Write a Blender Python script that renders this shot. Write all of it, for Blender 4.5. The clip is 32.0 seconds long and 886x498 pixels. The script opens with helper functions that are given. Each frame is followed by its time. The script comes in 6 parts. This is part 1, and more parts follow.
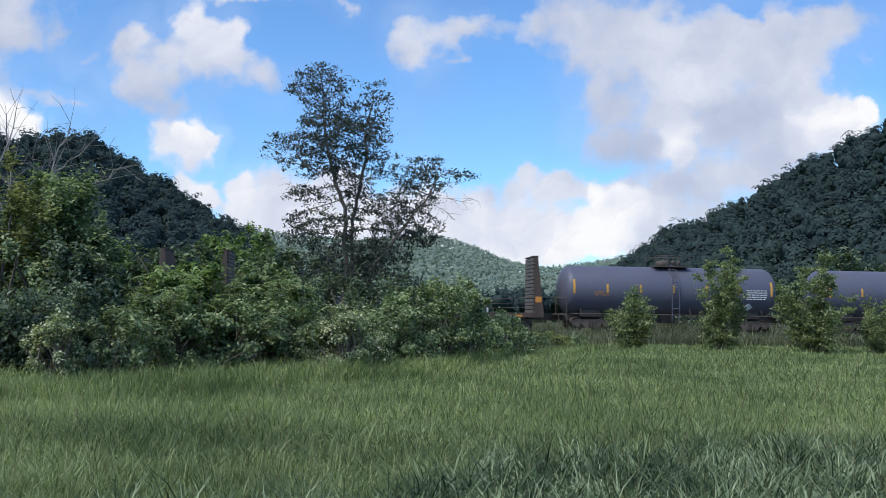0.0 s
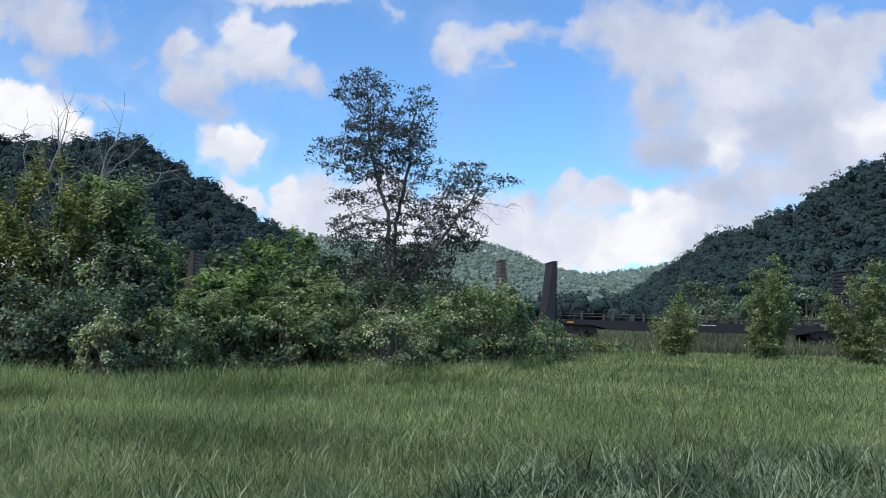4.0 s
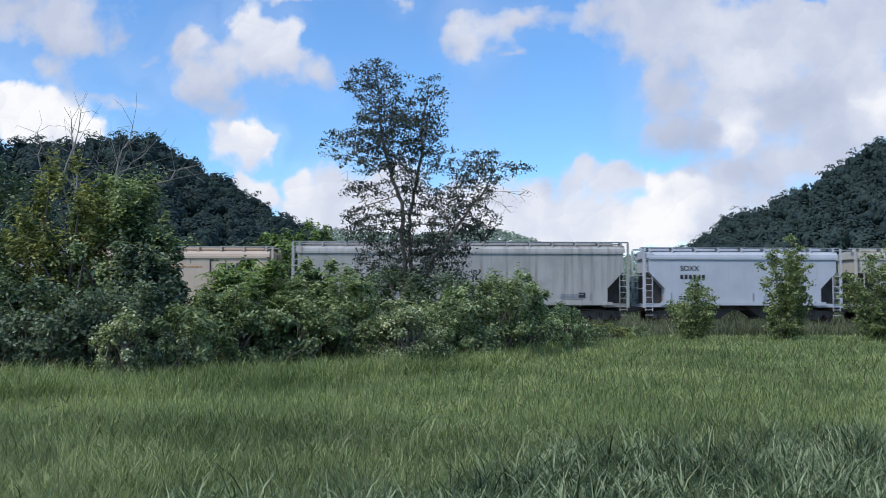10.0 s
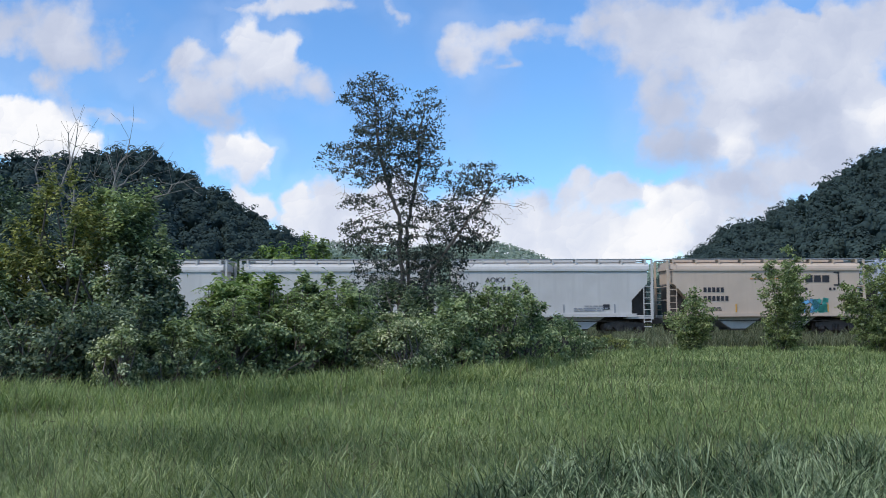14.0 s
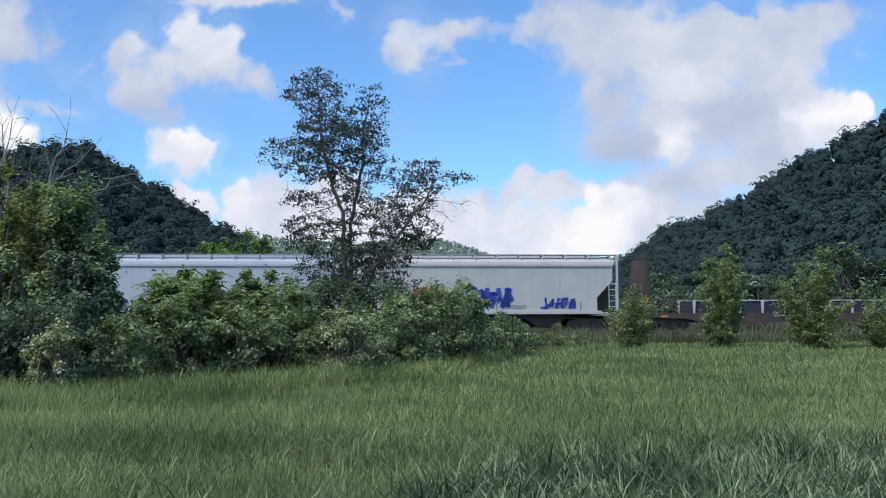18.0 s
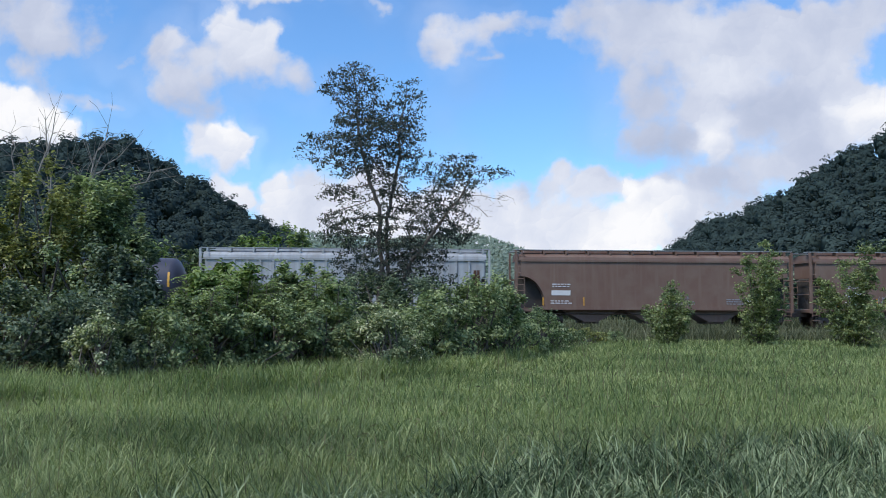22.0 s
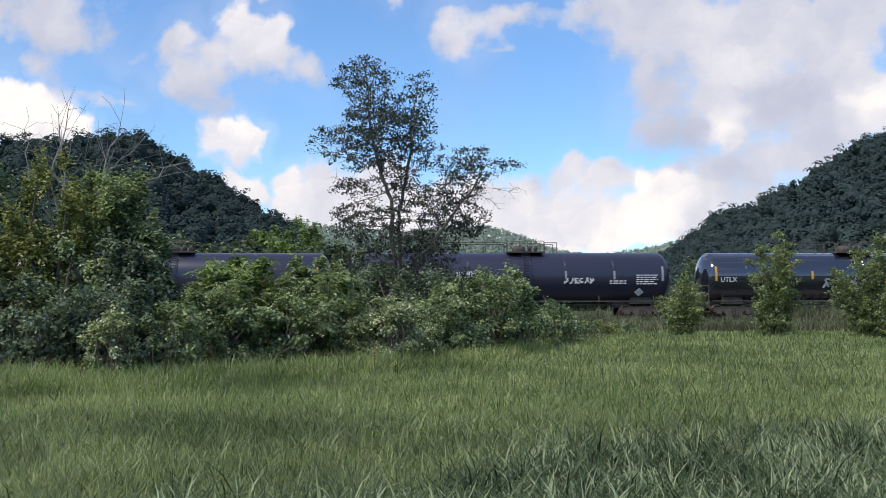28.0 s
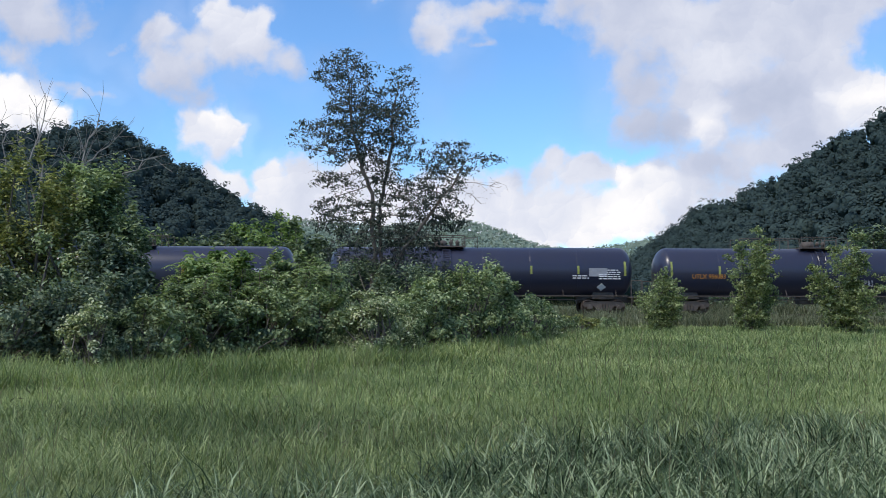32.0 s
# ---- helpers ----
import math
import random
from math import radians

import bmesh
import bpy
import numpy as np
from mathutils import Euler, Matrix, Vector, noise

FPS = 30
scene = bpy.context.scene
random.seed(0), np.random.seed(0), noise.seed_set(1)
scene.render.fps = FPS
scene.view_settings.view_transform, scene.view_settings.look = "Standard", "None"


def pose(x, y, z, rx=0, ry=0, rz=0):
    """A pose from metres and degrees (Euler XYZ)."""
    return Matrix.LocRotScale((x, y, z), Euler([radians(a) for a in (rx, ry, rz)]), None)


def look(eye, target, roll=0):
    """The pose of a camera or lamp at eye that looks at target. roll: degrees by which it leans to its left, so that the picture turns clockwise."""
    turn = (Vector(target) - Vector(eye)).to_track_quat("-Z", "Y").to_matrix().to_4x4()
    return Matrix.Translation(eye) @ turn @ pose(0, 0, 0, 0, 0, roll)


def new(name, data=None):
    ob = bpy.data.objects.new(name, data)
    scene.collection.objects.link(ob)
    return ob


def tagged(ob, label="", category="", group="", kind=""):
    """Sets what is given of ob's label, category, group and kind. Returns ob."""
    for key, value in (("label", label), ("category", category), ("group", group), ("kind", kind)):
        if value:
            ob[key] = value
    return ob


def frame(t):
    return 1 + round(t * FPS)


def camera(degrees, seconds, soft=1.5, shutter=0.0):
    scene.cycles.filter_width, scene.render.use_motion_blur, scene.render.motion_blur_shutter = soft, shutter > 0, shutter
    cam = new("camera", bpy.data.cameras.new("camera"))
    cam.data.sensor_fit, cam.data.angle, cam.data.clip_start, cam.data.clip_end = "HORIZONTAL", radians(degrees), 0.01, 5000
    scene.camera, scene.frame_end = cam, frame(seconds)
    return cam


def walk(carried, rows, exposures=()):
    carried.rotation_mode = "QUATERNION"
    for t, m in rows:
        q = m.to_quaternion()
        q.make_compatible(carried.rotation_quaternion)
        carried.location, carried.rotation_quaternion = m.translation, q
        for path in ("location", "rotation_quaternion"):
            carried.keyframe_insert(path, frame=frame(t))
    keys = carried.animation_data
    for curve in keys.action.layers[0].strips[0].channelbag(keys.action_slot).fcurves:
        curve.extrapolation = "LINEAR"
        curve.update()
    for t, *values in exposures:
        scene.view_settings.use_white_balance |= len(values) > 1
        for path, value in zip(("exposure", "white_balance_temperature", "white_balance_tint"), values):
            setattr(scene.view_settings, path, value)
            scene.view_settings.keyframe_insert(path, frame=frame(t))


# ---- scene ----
cam = camera(49.64, 32.0, soft=0.75, shutter=0.12)
PATH = [
    (0, pose(0, 0, 1.7, 93.70, -0.90, -0.00)),
    (0.5, pose(0, 0, 1.7, 93.90, -1.28, 0.48)),
    (1, pose(0, 0, 1.7, 94.11, -1.48, 0.94)),
    (1.5, pose(0, 0, 1.7, 94.27, -1.62, 1.62)),
    (2, pose(0, 0, 1.7, 94.41, -1.87, 1.99)),
    (2.5, pose(0, 0, 1.7, 94.56, -1.94, 2.35)),
    (4.5, pose(0, 0, 1.7, 93.84, -1.41, 2.42)),
    (5, pose(0, 0, 1.7, 93.99, -1.10, 2.21)),
    (5.5, pose(0, 0, 1.7, 94.21, -0.79, 1.75)),
    (6, pose(0, 0, 1.7, 94.39, -0.62, 1.10)),
    (6.5, pose(0, 0, 1.7, 94.44, -0.47, 0.88)),
    (7, pose(0, 0, 1.7, 94.38, -0.40, 0.93)),
    (7.5, pose(0, 0, 1.7, 94.21, -0.18, 1.17)),
    (8, pose(0, 0, 1.7, 93.99, 0.02, 1.76)),
    (8.5, pose(0, 0, 1.7, 93.91, 0.10, 2.32)),
    (9, pose(0, 0, 1.7, 93.75, 0.03, 2.75)),
    (9.5, pose(0, 0, 1.7, 93.41, -0.00, 3.22)),
    (10, pose(0, 0, 1.7, 93.30, -0.07, 3.50)),
    (10.5, pose(0, 0, 1.7, 93.32, -0.04, 3.66)),
    (11, pose(0, 0, 1.7, 93.54, -0.04, 3.70)),
    (11.5, pose(0, 0, 1.7, 93.76, -0.06, 3.65)),
    (12, pose(0, 0, 1.7, 93.96, 0.03, 3.62)),
    (12.5, pose(0, 0, 1.7, 94.09, 0.09, 3.62)),
    (13, pose(0, 0, 1.7, 94.11, 0.12, 3.60)),
    (13.5, pose(0, 0, 1.7, 94.07, 0.15, 3.50)),
    (15.5, pose(0, 0, 1.7, 94.03, 0.46, 2.75)),
    (16, pose(0, 0, 1.7, 94.09, 0.49, 2.38)),
    (16.5, pose(0, 0, 1.7, 93.76, 0.49, 1.76)),
    (17, pose(0, 0, 1.7, 93.71, 0.58, 1.10)),
    (17.5, pose(0, 0, 1.7, 93.85, 0.55, 0.68)),
    (18, pose(0, 0, 1.7, 93.86, 0.19, -0.01)),
    (18.5, pose(0, 0, 1.7, 93.86, -0.08, -0.88)),
    (19, pose(0, 0, 1.7, 93.47, -0.49, -1.84)),
    (19.5, pose(0, 0, 1.7, 92.78, -0.28, -1.86)),
    (20, pose(0, 0, 1.7, 92.68, -0.08, -1.52)),
    (20.5, pose(0, 0, 1.7, 92.89, -0.01, 0.63)),
    (21, pose(0, 0, 1.7, 93.15, -0.08, 1.21)),
    (21.5, pose(0, 0, 1.7, 93.35, -0.16, 1.74)),
    (22, pose(0, 0, 1.7, 93.54, -0.28, 2.12)),
    (22.5, pose(0, 0, 1.7, 93.70, -0.41, 2.25)),
    (23, pose(0, 0, 1.7, 93.59, -0.77, 2.23)),
    (23.5, pose(0, 0, 1.7, 93.45, -0.78, 2.01)),
    (24, pose(0, 0, 1.7, 93.53, -0.53, 1.94)),
    (24.5, pose(0, 0, 1.7, 93.24, -0.33, 2.18)),
    (25, pose(0, 0, 1.7, 92.59, -0.34, 2.42)),
    (25.5, pose(0, 0, 1.7, 91.96, -0.29, 2.49)),
    (26, pose(0, 0, 1.7, 92.12, -0.19, 2.70)),
    (26.5, pose(0, 0, 1.7, 92.47, -0.10, 2.80)),
    (28.5, pose(0, 0, 1.7, 93.15, 0.17, 2.82)),
    (29, pose(0, 0, 1.7, 93.12, 0.18, 2.60)),
    (29.5, pose(0, 0, 1.7, 93.03, 0.06, 2.21)),
    (30, pose(0, 0, 1.7, 93.00, -0.10, 1.96)),
    (30.5, pose(0, 0, 1.7, 92.97, -0.21, 2.00)),
    (31, pose(0, 0, 1.7, 92.97, -0.23, 2.00)),
    (31.5, pose(0, 0, 1.7, 92.66, -0.09, 1.97)),
    (32, pose(0, 0, 1.7, 92.77, -0.09, 1.72)),
]
walk(cam, PATH, [(0, 0.0, 6500, 10), (13, 0.0, 6500, 10), (19.1, 0.0, 6550, 10), (19.8, 0.06, 7200, 12), (20.3, 0.05, 7150, 12), (20.9, 0.0, 6500, 10), (24.1, 0.02, 6500, 10), (25.0, 0.08, 6850, 13), (25.8, 0.1, 7400, 15), (26.6, 0.1, 7350, 15),
                (29, 0.08, 7000, 12), (30.2, 0.06, 6950, 12), (31, 0.04, 6650, 11), (32, 0.04, 6650, 11)])

# ---- sky, sun, exposure ----
scene.view_settings.exposure = 0.0
SUN_AZ, SUN_EL = -135.0, 52.0        # degrees right of the view along +y, and up


def node(nt, kind, *links):
    """A node with its sockets linked or set in order; None skips one."""
    n = nt.nodes.new(kind)
    for i, v in enumerate(links):
        if v is None:
            continue
        if isinstance(v, bpy.types.NodeSocket):
            nt.links.new(v, n.inputs[i])
        else:
            n.inputs[i].default_value = v
    return n


def math_node(nt, op, a, b=None, c=None, clamp=False):
    n = node(nt, "ShaderNodeMath", a, b, c)
    n.operation, n.use_clamp = op, clamp
    return n.outputs[0]


def vec(nt, op, a, b):
    n = node(nt, "ShaderNodeVectorMath", a, b)
    n.operation = op
    return n.outputs["Value" if op == "DOT_PRODUCT" else "Vector"]


def mix_rgb(nt, fac, a, b, blend="MIX"):
    n = nt.nodes.new("ShaderNodeMix")
    n.data_type, n.blend_type = "RGBA", blend
    for sock, v in ((n.inputs[0], fac), (n.inputs[6], a), (n.inputs[7], b)):
        if isinstance(v, bpy.types.NodeSocket):
            nt.links.new(v, sock)
        else:
            sock.default_value = v
    return n.outputs[2]


def ramp(nt, fac, stops):
    n = nt.nodes.new("ShaderNodeValToRGB")
    nt.links.new(fac, n.inputs[0])
    el = n.color_ramp.elements
    while len(el) < len(stops):
        el.new(0.5)
    for e, (p, c) in zip(el, stops):
        e.position = p
        e.color = (*c, 1) if len(c) == 3 else c
    return n.outputs[0]


# cumulus clouds ahead: (right, up) as slopes from the eye, half width, half height, weight, whiteness
CLOUDS = [
    (-0.466, 0.313, 0.044, 0.03, 1, 0.4), (-0.483, 0.293, 0.036, 0.024, 0.95, 0.35), (-0.437, 0.284, 0.024, 0.014, 0.7, 0.35), (-0.486, 0.251, 0.022, 0.012, 0.8, 0.5), (-0.459, 0.23, 0.014, 0.009, 0.62, 0.4),
    (-0.388, 0.262, 0.016, 0.01, 0.62, 0.45), (-0.373, 0.265, 0.01, 0.007, 0.6, 0.5), (-0.424, 0.216, 0.03, 0.01, 0.66, 0.45), (-0.391, 0.211, 0.018, 0.007, 0.6, 0.45), (-0.448, 0.22, 0.02, 0.008, 0.6, 0.4),
    (-0.477, 0.196, 0.028, 0.014, 1, 0.95), (-0.45, 0.187, 0.02, 0.016, 1, 0.95), (-0.484, 0.18, 0.024, 0.016, 1, 0.75), (-0.333, 0.282, 0.02, 0.017, 1, 0.6), (-0.347, 0.27, 0.014, 0.018, 0.9, 0.5),
    (-0.328, 0.249, 0.021, 0.022, 1, 0.5), (-0.31, 0.226, 0.021, 0.019, 1, 0.4), (-0.293, 0.208, 0.018, 0.013, 0.85, 0.35), (-0.277, 0.211, 0.024, 0.014, 0.62, 0.3), (-0.268, 0.304, 0.018, 0.017, 1, 0.75),
    (-0.249, 0.291, 0.024, 0.019, 1, 0.75), (-0.231, 0.282, 0.016, 0.021, 1, 0.75), (-0.261, 0.269, 0.028, 0.018, 0.9, 0.5), (-0.294, 0.257, 0.024, 0.024, 0.85, 0.45), (-0.286, 0.277, 0.014, 0.014, 0.8, 0.5),
    (-0.245, 0.256, 0.024, 0.016, 0.75, 0.45), (-0.221, 0.258, 0.016, 0.014, 0.85, 0.5), (-0.204, 0.241, 0.016, 0.015, 0.72, 0.45), (-0.188, 0.231, 0.014, 0.014, 0.66, 0.4), (-0.223, 0.237, 0.014, 0.011, 0.62, 0.4),
    (-0.267, 0.181, 0.021, 0.016, 1, 0.95), (-0.283, 0.171, 0.022, 0.018, 1, 0.75), (-0.259, 0.168, 0.017, 0.018, 1, 0.8), (-0.297, 0.171, 0.014, 0.015, 0.75, 0.6), (-0.277, 0.15, 0.024, 0.014, 0.85, 0.6),
    (-0.269, 0.122, 0.021, 0.01, 1, 0.8), (-0.252, 0.112, 0.012, 0.008, 0.9, 0.8), (-0.285, 0.128, 0.012, 0.009, 0.7, 0.7), (-0.212, 0.121, 0.012, 0.014, 1, 0.75), (-0.208, 0.101, 0.017, 0.017, 1, 0.8),
    (-0.228, 0.089, 0.016, 0.016, 0.95, 0.7), (-0.188, 0.113, 0.018, 0.018, 1, 0.7), (-0.168, 0.121, 0.024, 0.02, 1, 0.65), (-0.14, 0.104, 0.036, 0.028, 1, 0.65), (-0.112, 0.12, 0.024, 0.028, 0.9, 0.6),
    (-0.18, 0.085, 0.044, 0.02, 1, 0.7), (-0.262, 0.333, 0.036, 0.006, 0.72, 0.5), (-0.213, 0.333, 0.048, 0.009, 0.9, 0.6), (-0.172, 0.33, 0.024, 0.006, 0.72, 0.45), (-0.105, 0.324, 0.009, 0.014, 0.66, 0.5),
    (-0.095, 0.315, 0.01, 0.006, 0.6, 0.5), (-0.03, 0.298, 0.018, 0.018, 0.95, 0.55), (-0.046, 0.284, 0.017, 0.014, 0.9, 0.5), (-0.026, 0.277, 0.02, 0.016, 0.85, 0.45), (-0.048, 0.269, 0.014, 0.009, 0.66, 0.4),
    (-0.004, 0.3, 0.022, 0.014, 0.8, 0.5), (0.02, 0.309, 0.022, 0.01, 0.85, 0.55), (-0.008, 0.277, 0.018, 0.01, 0.62, 0.4), (0.008, 0.267, 0.01, 0.005, 0.6, 0.4), (0.048, 0.3, 0.012, 0.009, 0.68, 0.5),
    (0.071, 0.307, 0.024, 0.012, 0.85, 0.5), (0.093, 0.304, 0.016, 0.014, 0.85, 0.4), (0.129, 0.312, 0.036, 0.028, 1, 0.4), (0.177, 0.303, 0.048, 0.036, 1, 0.4), (0.145, 0.275, 0.028, 0.024, 1, 0.35),
    (0.16, 0.234, 0.02, 0.02, 0.85, 0.32), (0.183, 0.217, 0.024, 0.024, 0.9, 0.32), (0.172, 0.25, 0.024, 0.02, 0.95, 0.35), (0.209, 0.278, 0.036, 0.032, 1, 0.5), (0.249, 0.298, 0.044, 0.028, 1, 0.52),
    (0.256, 0.244, 0.04, 0.028, 1, 0.75), (0.231, 0.216, 0.036, 0.028, 1, 0.5), (0.281, 0.273, 0.032, 0.024, 1, 0.5), (0.199, 0.184, 0.028, 0.022, 0.95, 0.3), (0.183, 0.187, 0.014, 0.016, 0.9, 0.3),
    (0.214, 0.168, 0.028, 0.02, 1, 0.3), (0.238, 0.182, 0.014, 0.016, 1, 0.95), (0.258, 0.168, 0.017, 0.014, 1, 0.7), (0.239, 0.2, 0.012, 0.01, 1, 0.8), (0.295, 0.211, 0.044, 0.028, 1, 0.32),
    (0.313, 0.175, 0.052, 0.028, 1, 0.4), (0.269, 0.135, 0.044, 0.028, 1, 0.4), (0.343, 0.231, 0.044, 0.032, 1, 0.4), (0.353, 0.28, 0.028, 0.024, 1, 0.4), (0.385, 0.295, 0.044, 0.032, 1, 0.45),
    (0.409, 0.311, 0.032, 0.02, 0.95, 0.4), (0.368, 0.251, 0.024, 0.024, 1, 0.6), (0.379, 0.23, 0.021, 0.018, 1, 0.75), (0.39, 0.212, 0.028, 0.016, 1, 0.95), (0.422, 0.214, 0.024, 0.014, 1, 1),
    (0.442, 0.219, 0.016, 0.014, 1, 1), (0.405, 0.19, 0.036, 0.02, 1, 0.7), (0.361, 0.186, 0.032, 0.024, 1, 0.5), (0.444, 0.274, 0.01, 0.016, 0.62, 0.35), (0.318, 0.321, 0.014, 0.009, -1.1, 0),
    (0.334, 0.308, 0.007, 0.008, -0.7, 0), (0.427, 0.246, 0.01, 0.009, -0.6, 0), (0.082, 0.144, 0.012, 0.014, 1, 0.65), (0.068, 0.126, 0.018, 0.016, 1, 0.6), (0.098, 0.125, 0.017, 0.014, 1, 0.6),
    (0.034, 0.118, 0.018, 0.014, 0.95, 0.55), (0.006, 0.103, 0.024, 0.014, 1, 0.65), (0.03, 0.102, 0.014, 0.016, 1, 1), (0.118, 0.133, 0.014, 0.012, 1, 0.6), (0.13, 0.125, 0.018, 0.014, 1, 0.65),
    (0.157, 0.117, 0.014, 0.012, 1, 1), (0.181, 0.114, 0.02, 0.014, 1, 0.7), (0.199, 0.118, 0.018, 0.012, 1, 1), (0.211, 0.106, 0.016, 0.016, 1, 0.75), (0.228, 0.1, 0.024, 0.024, 1, 0.55),
    (0.173, 0.093, 0.032, 0.016, 1, 0.8), (0.101, 0.093, 0.044, 0.022, 1, 0.65), (0.053, 0.086, 0.04, 0.02, 1, 0.75), (0.164, 0.085, 0.028, 0.016, 1, 1), (0.14, 0.073, 0.056, 0.016, 1, 0.95),
    (0.045, 0.07, 0.048, 0.016, 1, 0.8), (0.169, 0.129, 0.02, 0.008, 0.66, 0.5), (0.205, 0.136, 0.024, 0.01, 0.72, 0.5), (0.237, 0.136, 0.024, 0.016, 0.95, 0.4), (0.227, 0.068, 0.032, 0.016, 1, 0.6),
    (0.276, 0.099, 0.032, 0.028, 1, 0.45), (0.34, 0.146, 0.036, 0.024, 1, 0.45), (-0.535, 0.316, 0.06, 0.028, 1, 0.4), (-0.47, 0.298, 0.028, 0.02, 0.95, 0.4), (-0.448, 0.281, 0.024, 0.012, 0.8, 0.35),
    (-0.05, 0.1, 0.05, 0.03, 1, 0.75), (0, 0.085, 0.045, 0.024, 1, 0.8), (-0.1, 0.085, 0.05, 0.024, 1, 0.75), (-0.16, 0.09, 0.05, 0.024, 1, 0.8), (0.05, 0.075, 0.05, 0.02, 1, 0.85),
    (0.322, 0.256, 0.035, 0.029, 1, 0.5), (0.346, 0.291, 0.035, 0.029, 1, 0.5), (0.356, 0.249, 0.029, 0.029, 1, 0.55), (0.3, 0.292, 0.035, 0.024, 1, 0.5), (0.066, 0.3, 0.024, 0.012, 0.72, 0.55), (0.17, 0.178, 0.024, 0.024, 0.9, 0.3), (-0.535, 0.211, 0.035, 0.025, 1, 0.95),
    (-0.487, 0.206, 0.027, 0.021, 1, 0.95), (-0.51, 0.226, 0.021, 0.013, 0.9, 0.85), (0.246, 0.186, 0.015, 0.021, 1, 0.95), (0.257, 0.201, 0.012, 0.009, 1, 1), (0.152, 0.116, 0.015, 0.012, 1, 1), (0.187, 0.122, 0.018, 0.011, 1, 1), (0.023, 0.108, 0.009, 0.017, 1, 1),
]


def make_world():
    w = bpy.data.worlds.new("sky")
    scene.world = w
    w.use_nodes = True
    nt = w.node_tree
    nt.nodes.clear()
    sky = node(nt, "ShaderNodeTexSky")
    sky.sky_type, sky.sun_disc = "NISHITA", False
    sky.sun_elevation, sky.sun_rotation = radians(SUN_EL), radians(SUN_AZ)
    sky.air_density, sky.dust_density, sky.ozone_density = 1.0, 0.3, 2.5
    co = node(nt, "ShaderNodeTexCoord").outputs["Generated"]
    sep = node(nt, "ShaderNodeSeparateXYZ", co)
    x, y, z = sep.outputs
    ahead = math_node(nt, "MAXIMUM", y, 0.05)
    u = math_node(nt, "DIVIDE", x, ahead)
    v = math_node(nt, "DIVIDE", z, ahead)
    flat = node(nt, "ShaderNodeCombineXYZ", u, v, 0.0).outputs[0]
    pt = flat
    for scale, detail, amp in ((10.0, 2.0, 0.045), (46.0, 4.0, 0.022)):
        warp = node(nt, "ShaderNodeTexNoise", flat)
        warp.noise_dimensions = "2D"
        warp.inputs["Scale"].default_value, warp.inputs["Detail"].default_value = scale, detail
        off = vec(nt, "SUBTRACT", warp.outputs["Color"], (0.5, 0.5, 0.5))
        pt = vec(nt, "ADD", pt, vec(nt, "MULTIPLY", off, (amp, amp * 0.8, 0.0)))
    acc = None
    at = pt
    for i, (cu, cv, a, b, wt, bright) in enumerate(CLOUDS):
        if i and i % 8 == 0:        # take the sum in turns, a few clouds at a time
            at = vec(nt, "ADD", pt, vec(nt, "MULTIPLY", acc, (1e-8, 1e-8, 0)))
        d = vec(nt, "MULTIPLY", vec(nt, "SUBTRACT", at, (cu, cv, 0)), (0.84 / a, 0.84 / b, 0))
        r2 = vec(nt, "DOT_PRODUCT", d, d)
        g = math_node(nt, "MULTIPLY", math_node(nt, "POWER", 0.125, r2), abs(wt) ** 3)
        if wt < 0:
            add = vec(nt, "MULTIPLY", g, (0, 0, 1))
        else:
            add = vec(nt, "MULTIPLY", g, (1, bright, 0))
        acc = add if acc is None else vec(nt, "ADD", acc, add)
    sums = node(nt, "ShaderNodeSeparateXYZ", acc)
    total, tone_sum, hole = sums.outputs
    tone0 = math_node(nt, "DIVIDE", tone_sum, math_node(nt, "ADD", total, 0.002))
    total = math_node(nt, "POWER", total, 0.3333)
    total = math_node(nt, "SUBTRACT", total, hole)
    # cauliflower heads: round cells within round cells, lit on the side of the sun
    cells = node(nt, "ShaderNodeTexVoronoi", pt)
    cells.voronoi_dimensions, cells.feature, cells.normalize = "2D", "F1", True
    cells.inputs["Scale"].default_value, cells.inputs["Detail"].default_value = 30.0, 2.0
    cells.inputs["Roughness"].default_value = 0.5
    h0 = cells.outputs["Distance"]
    tilt = vec(nt, "DOT_PRODUCT", vec(nt, "SUBTRACT", vec(nt, "MULTIPLY", pt, (1, 1, 0)), cells.outputs["Position"]), (-0.55, 0.83, 0.0))
    relief = math_node(nt, "MULTIPLY", tilt, 6.0)
    fine = node(nt, "ShaderNodeTexNoise", flat)
    fine.noise_dimensions = "2D"
    fine.inputs["Scale"].default_value, fine.inputs["Detail"].default_value = 22.0, 7.0
    fine.inputs["Roughness"].default_value = 0.55
    puff = node(nt, "ShaderNodeTexNoise", flat)
    puff.noise_dimensions = "2D"
    puff.inputs["Scale"].default_value, puff.inputs["Detail"].default_value = 9.0, 3.0
    n1 = math_node(nt, "MULTIPLY", math_node(nt, "SUBTRACT", fine.outputs[0], 0.5), 1.0)
    n2 = math_node(nt, "MULTIPLY", math_node(nt, "SUBTRACT", 0.3, h0), 0.3)
    front = math_node(nt, "ADD", total, math_node(nt, "ADD", n1, n2))
    # the rest of the sky: scattered cumulus of the same kind
    rest = node(nt, "ShaderNodeTexNoise", co)
    rest.inputs["Scale"].default_value, rest.inputs["Detail"].default_value = 4.0, 8.0
    other = math_node(nt, "MULTIPLY_ADD", rest.outputs[0], 3.0, -1.1)
    side = math_node(nt, "ABSOLUTE", u)
    inside = node(nt, "ShaderNodeMapRange", side, 0.55, 0.75, 1.0, 0.0).outputs[0]
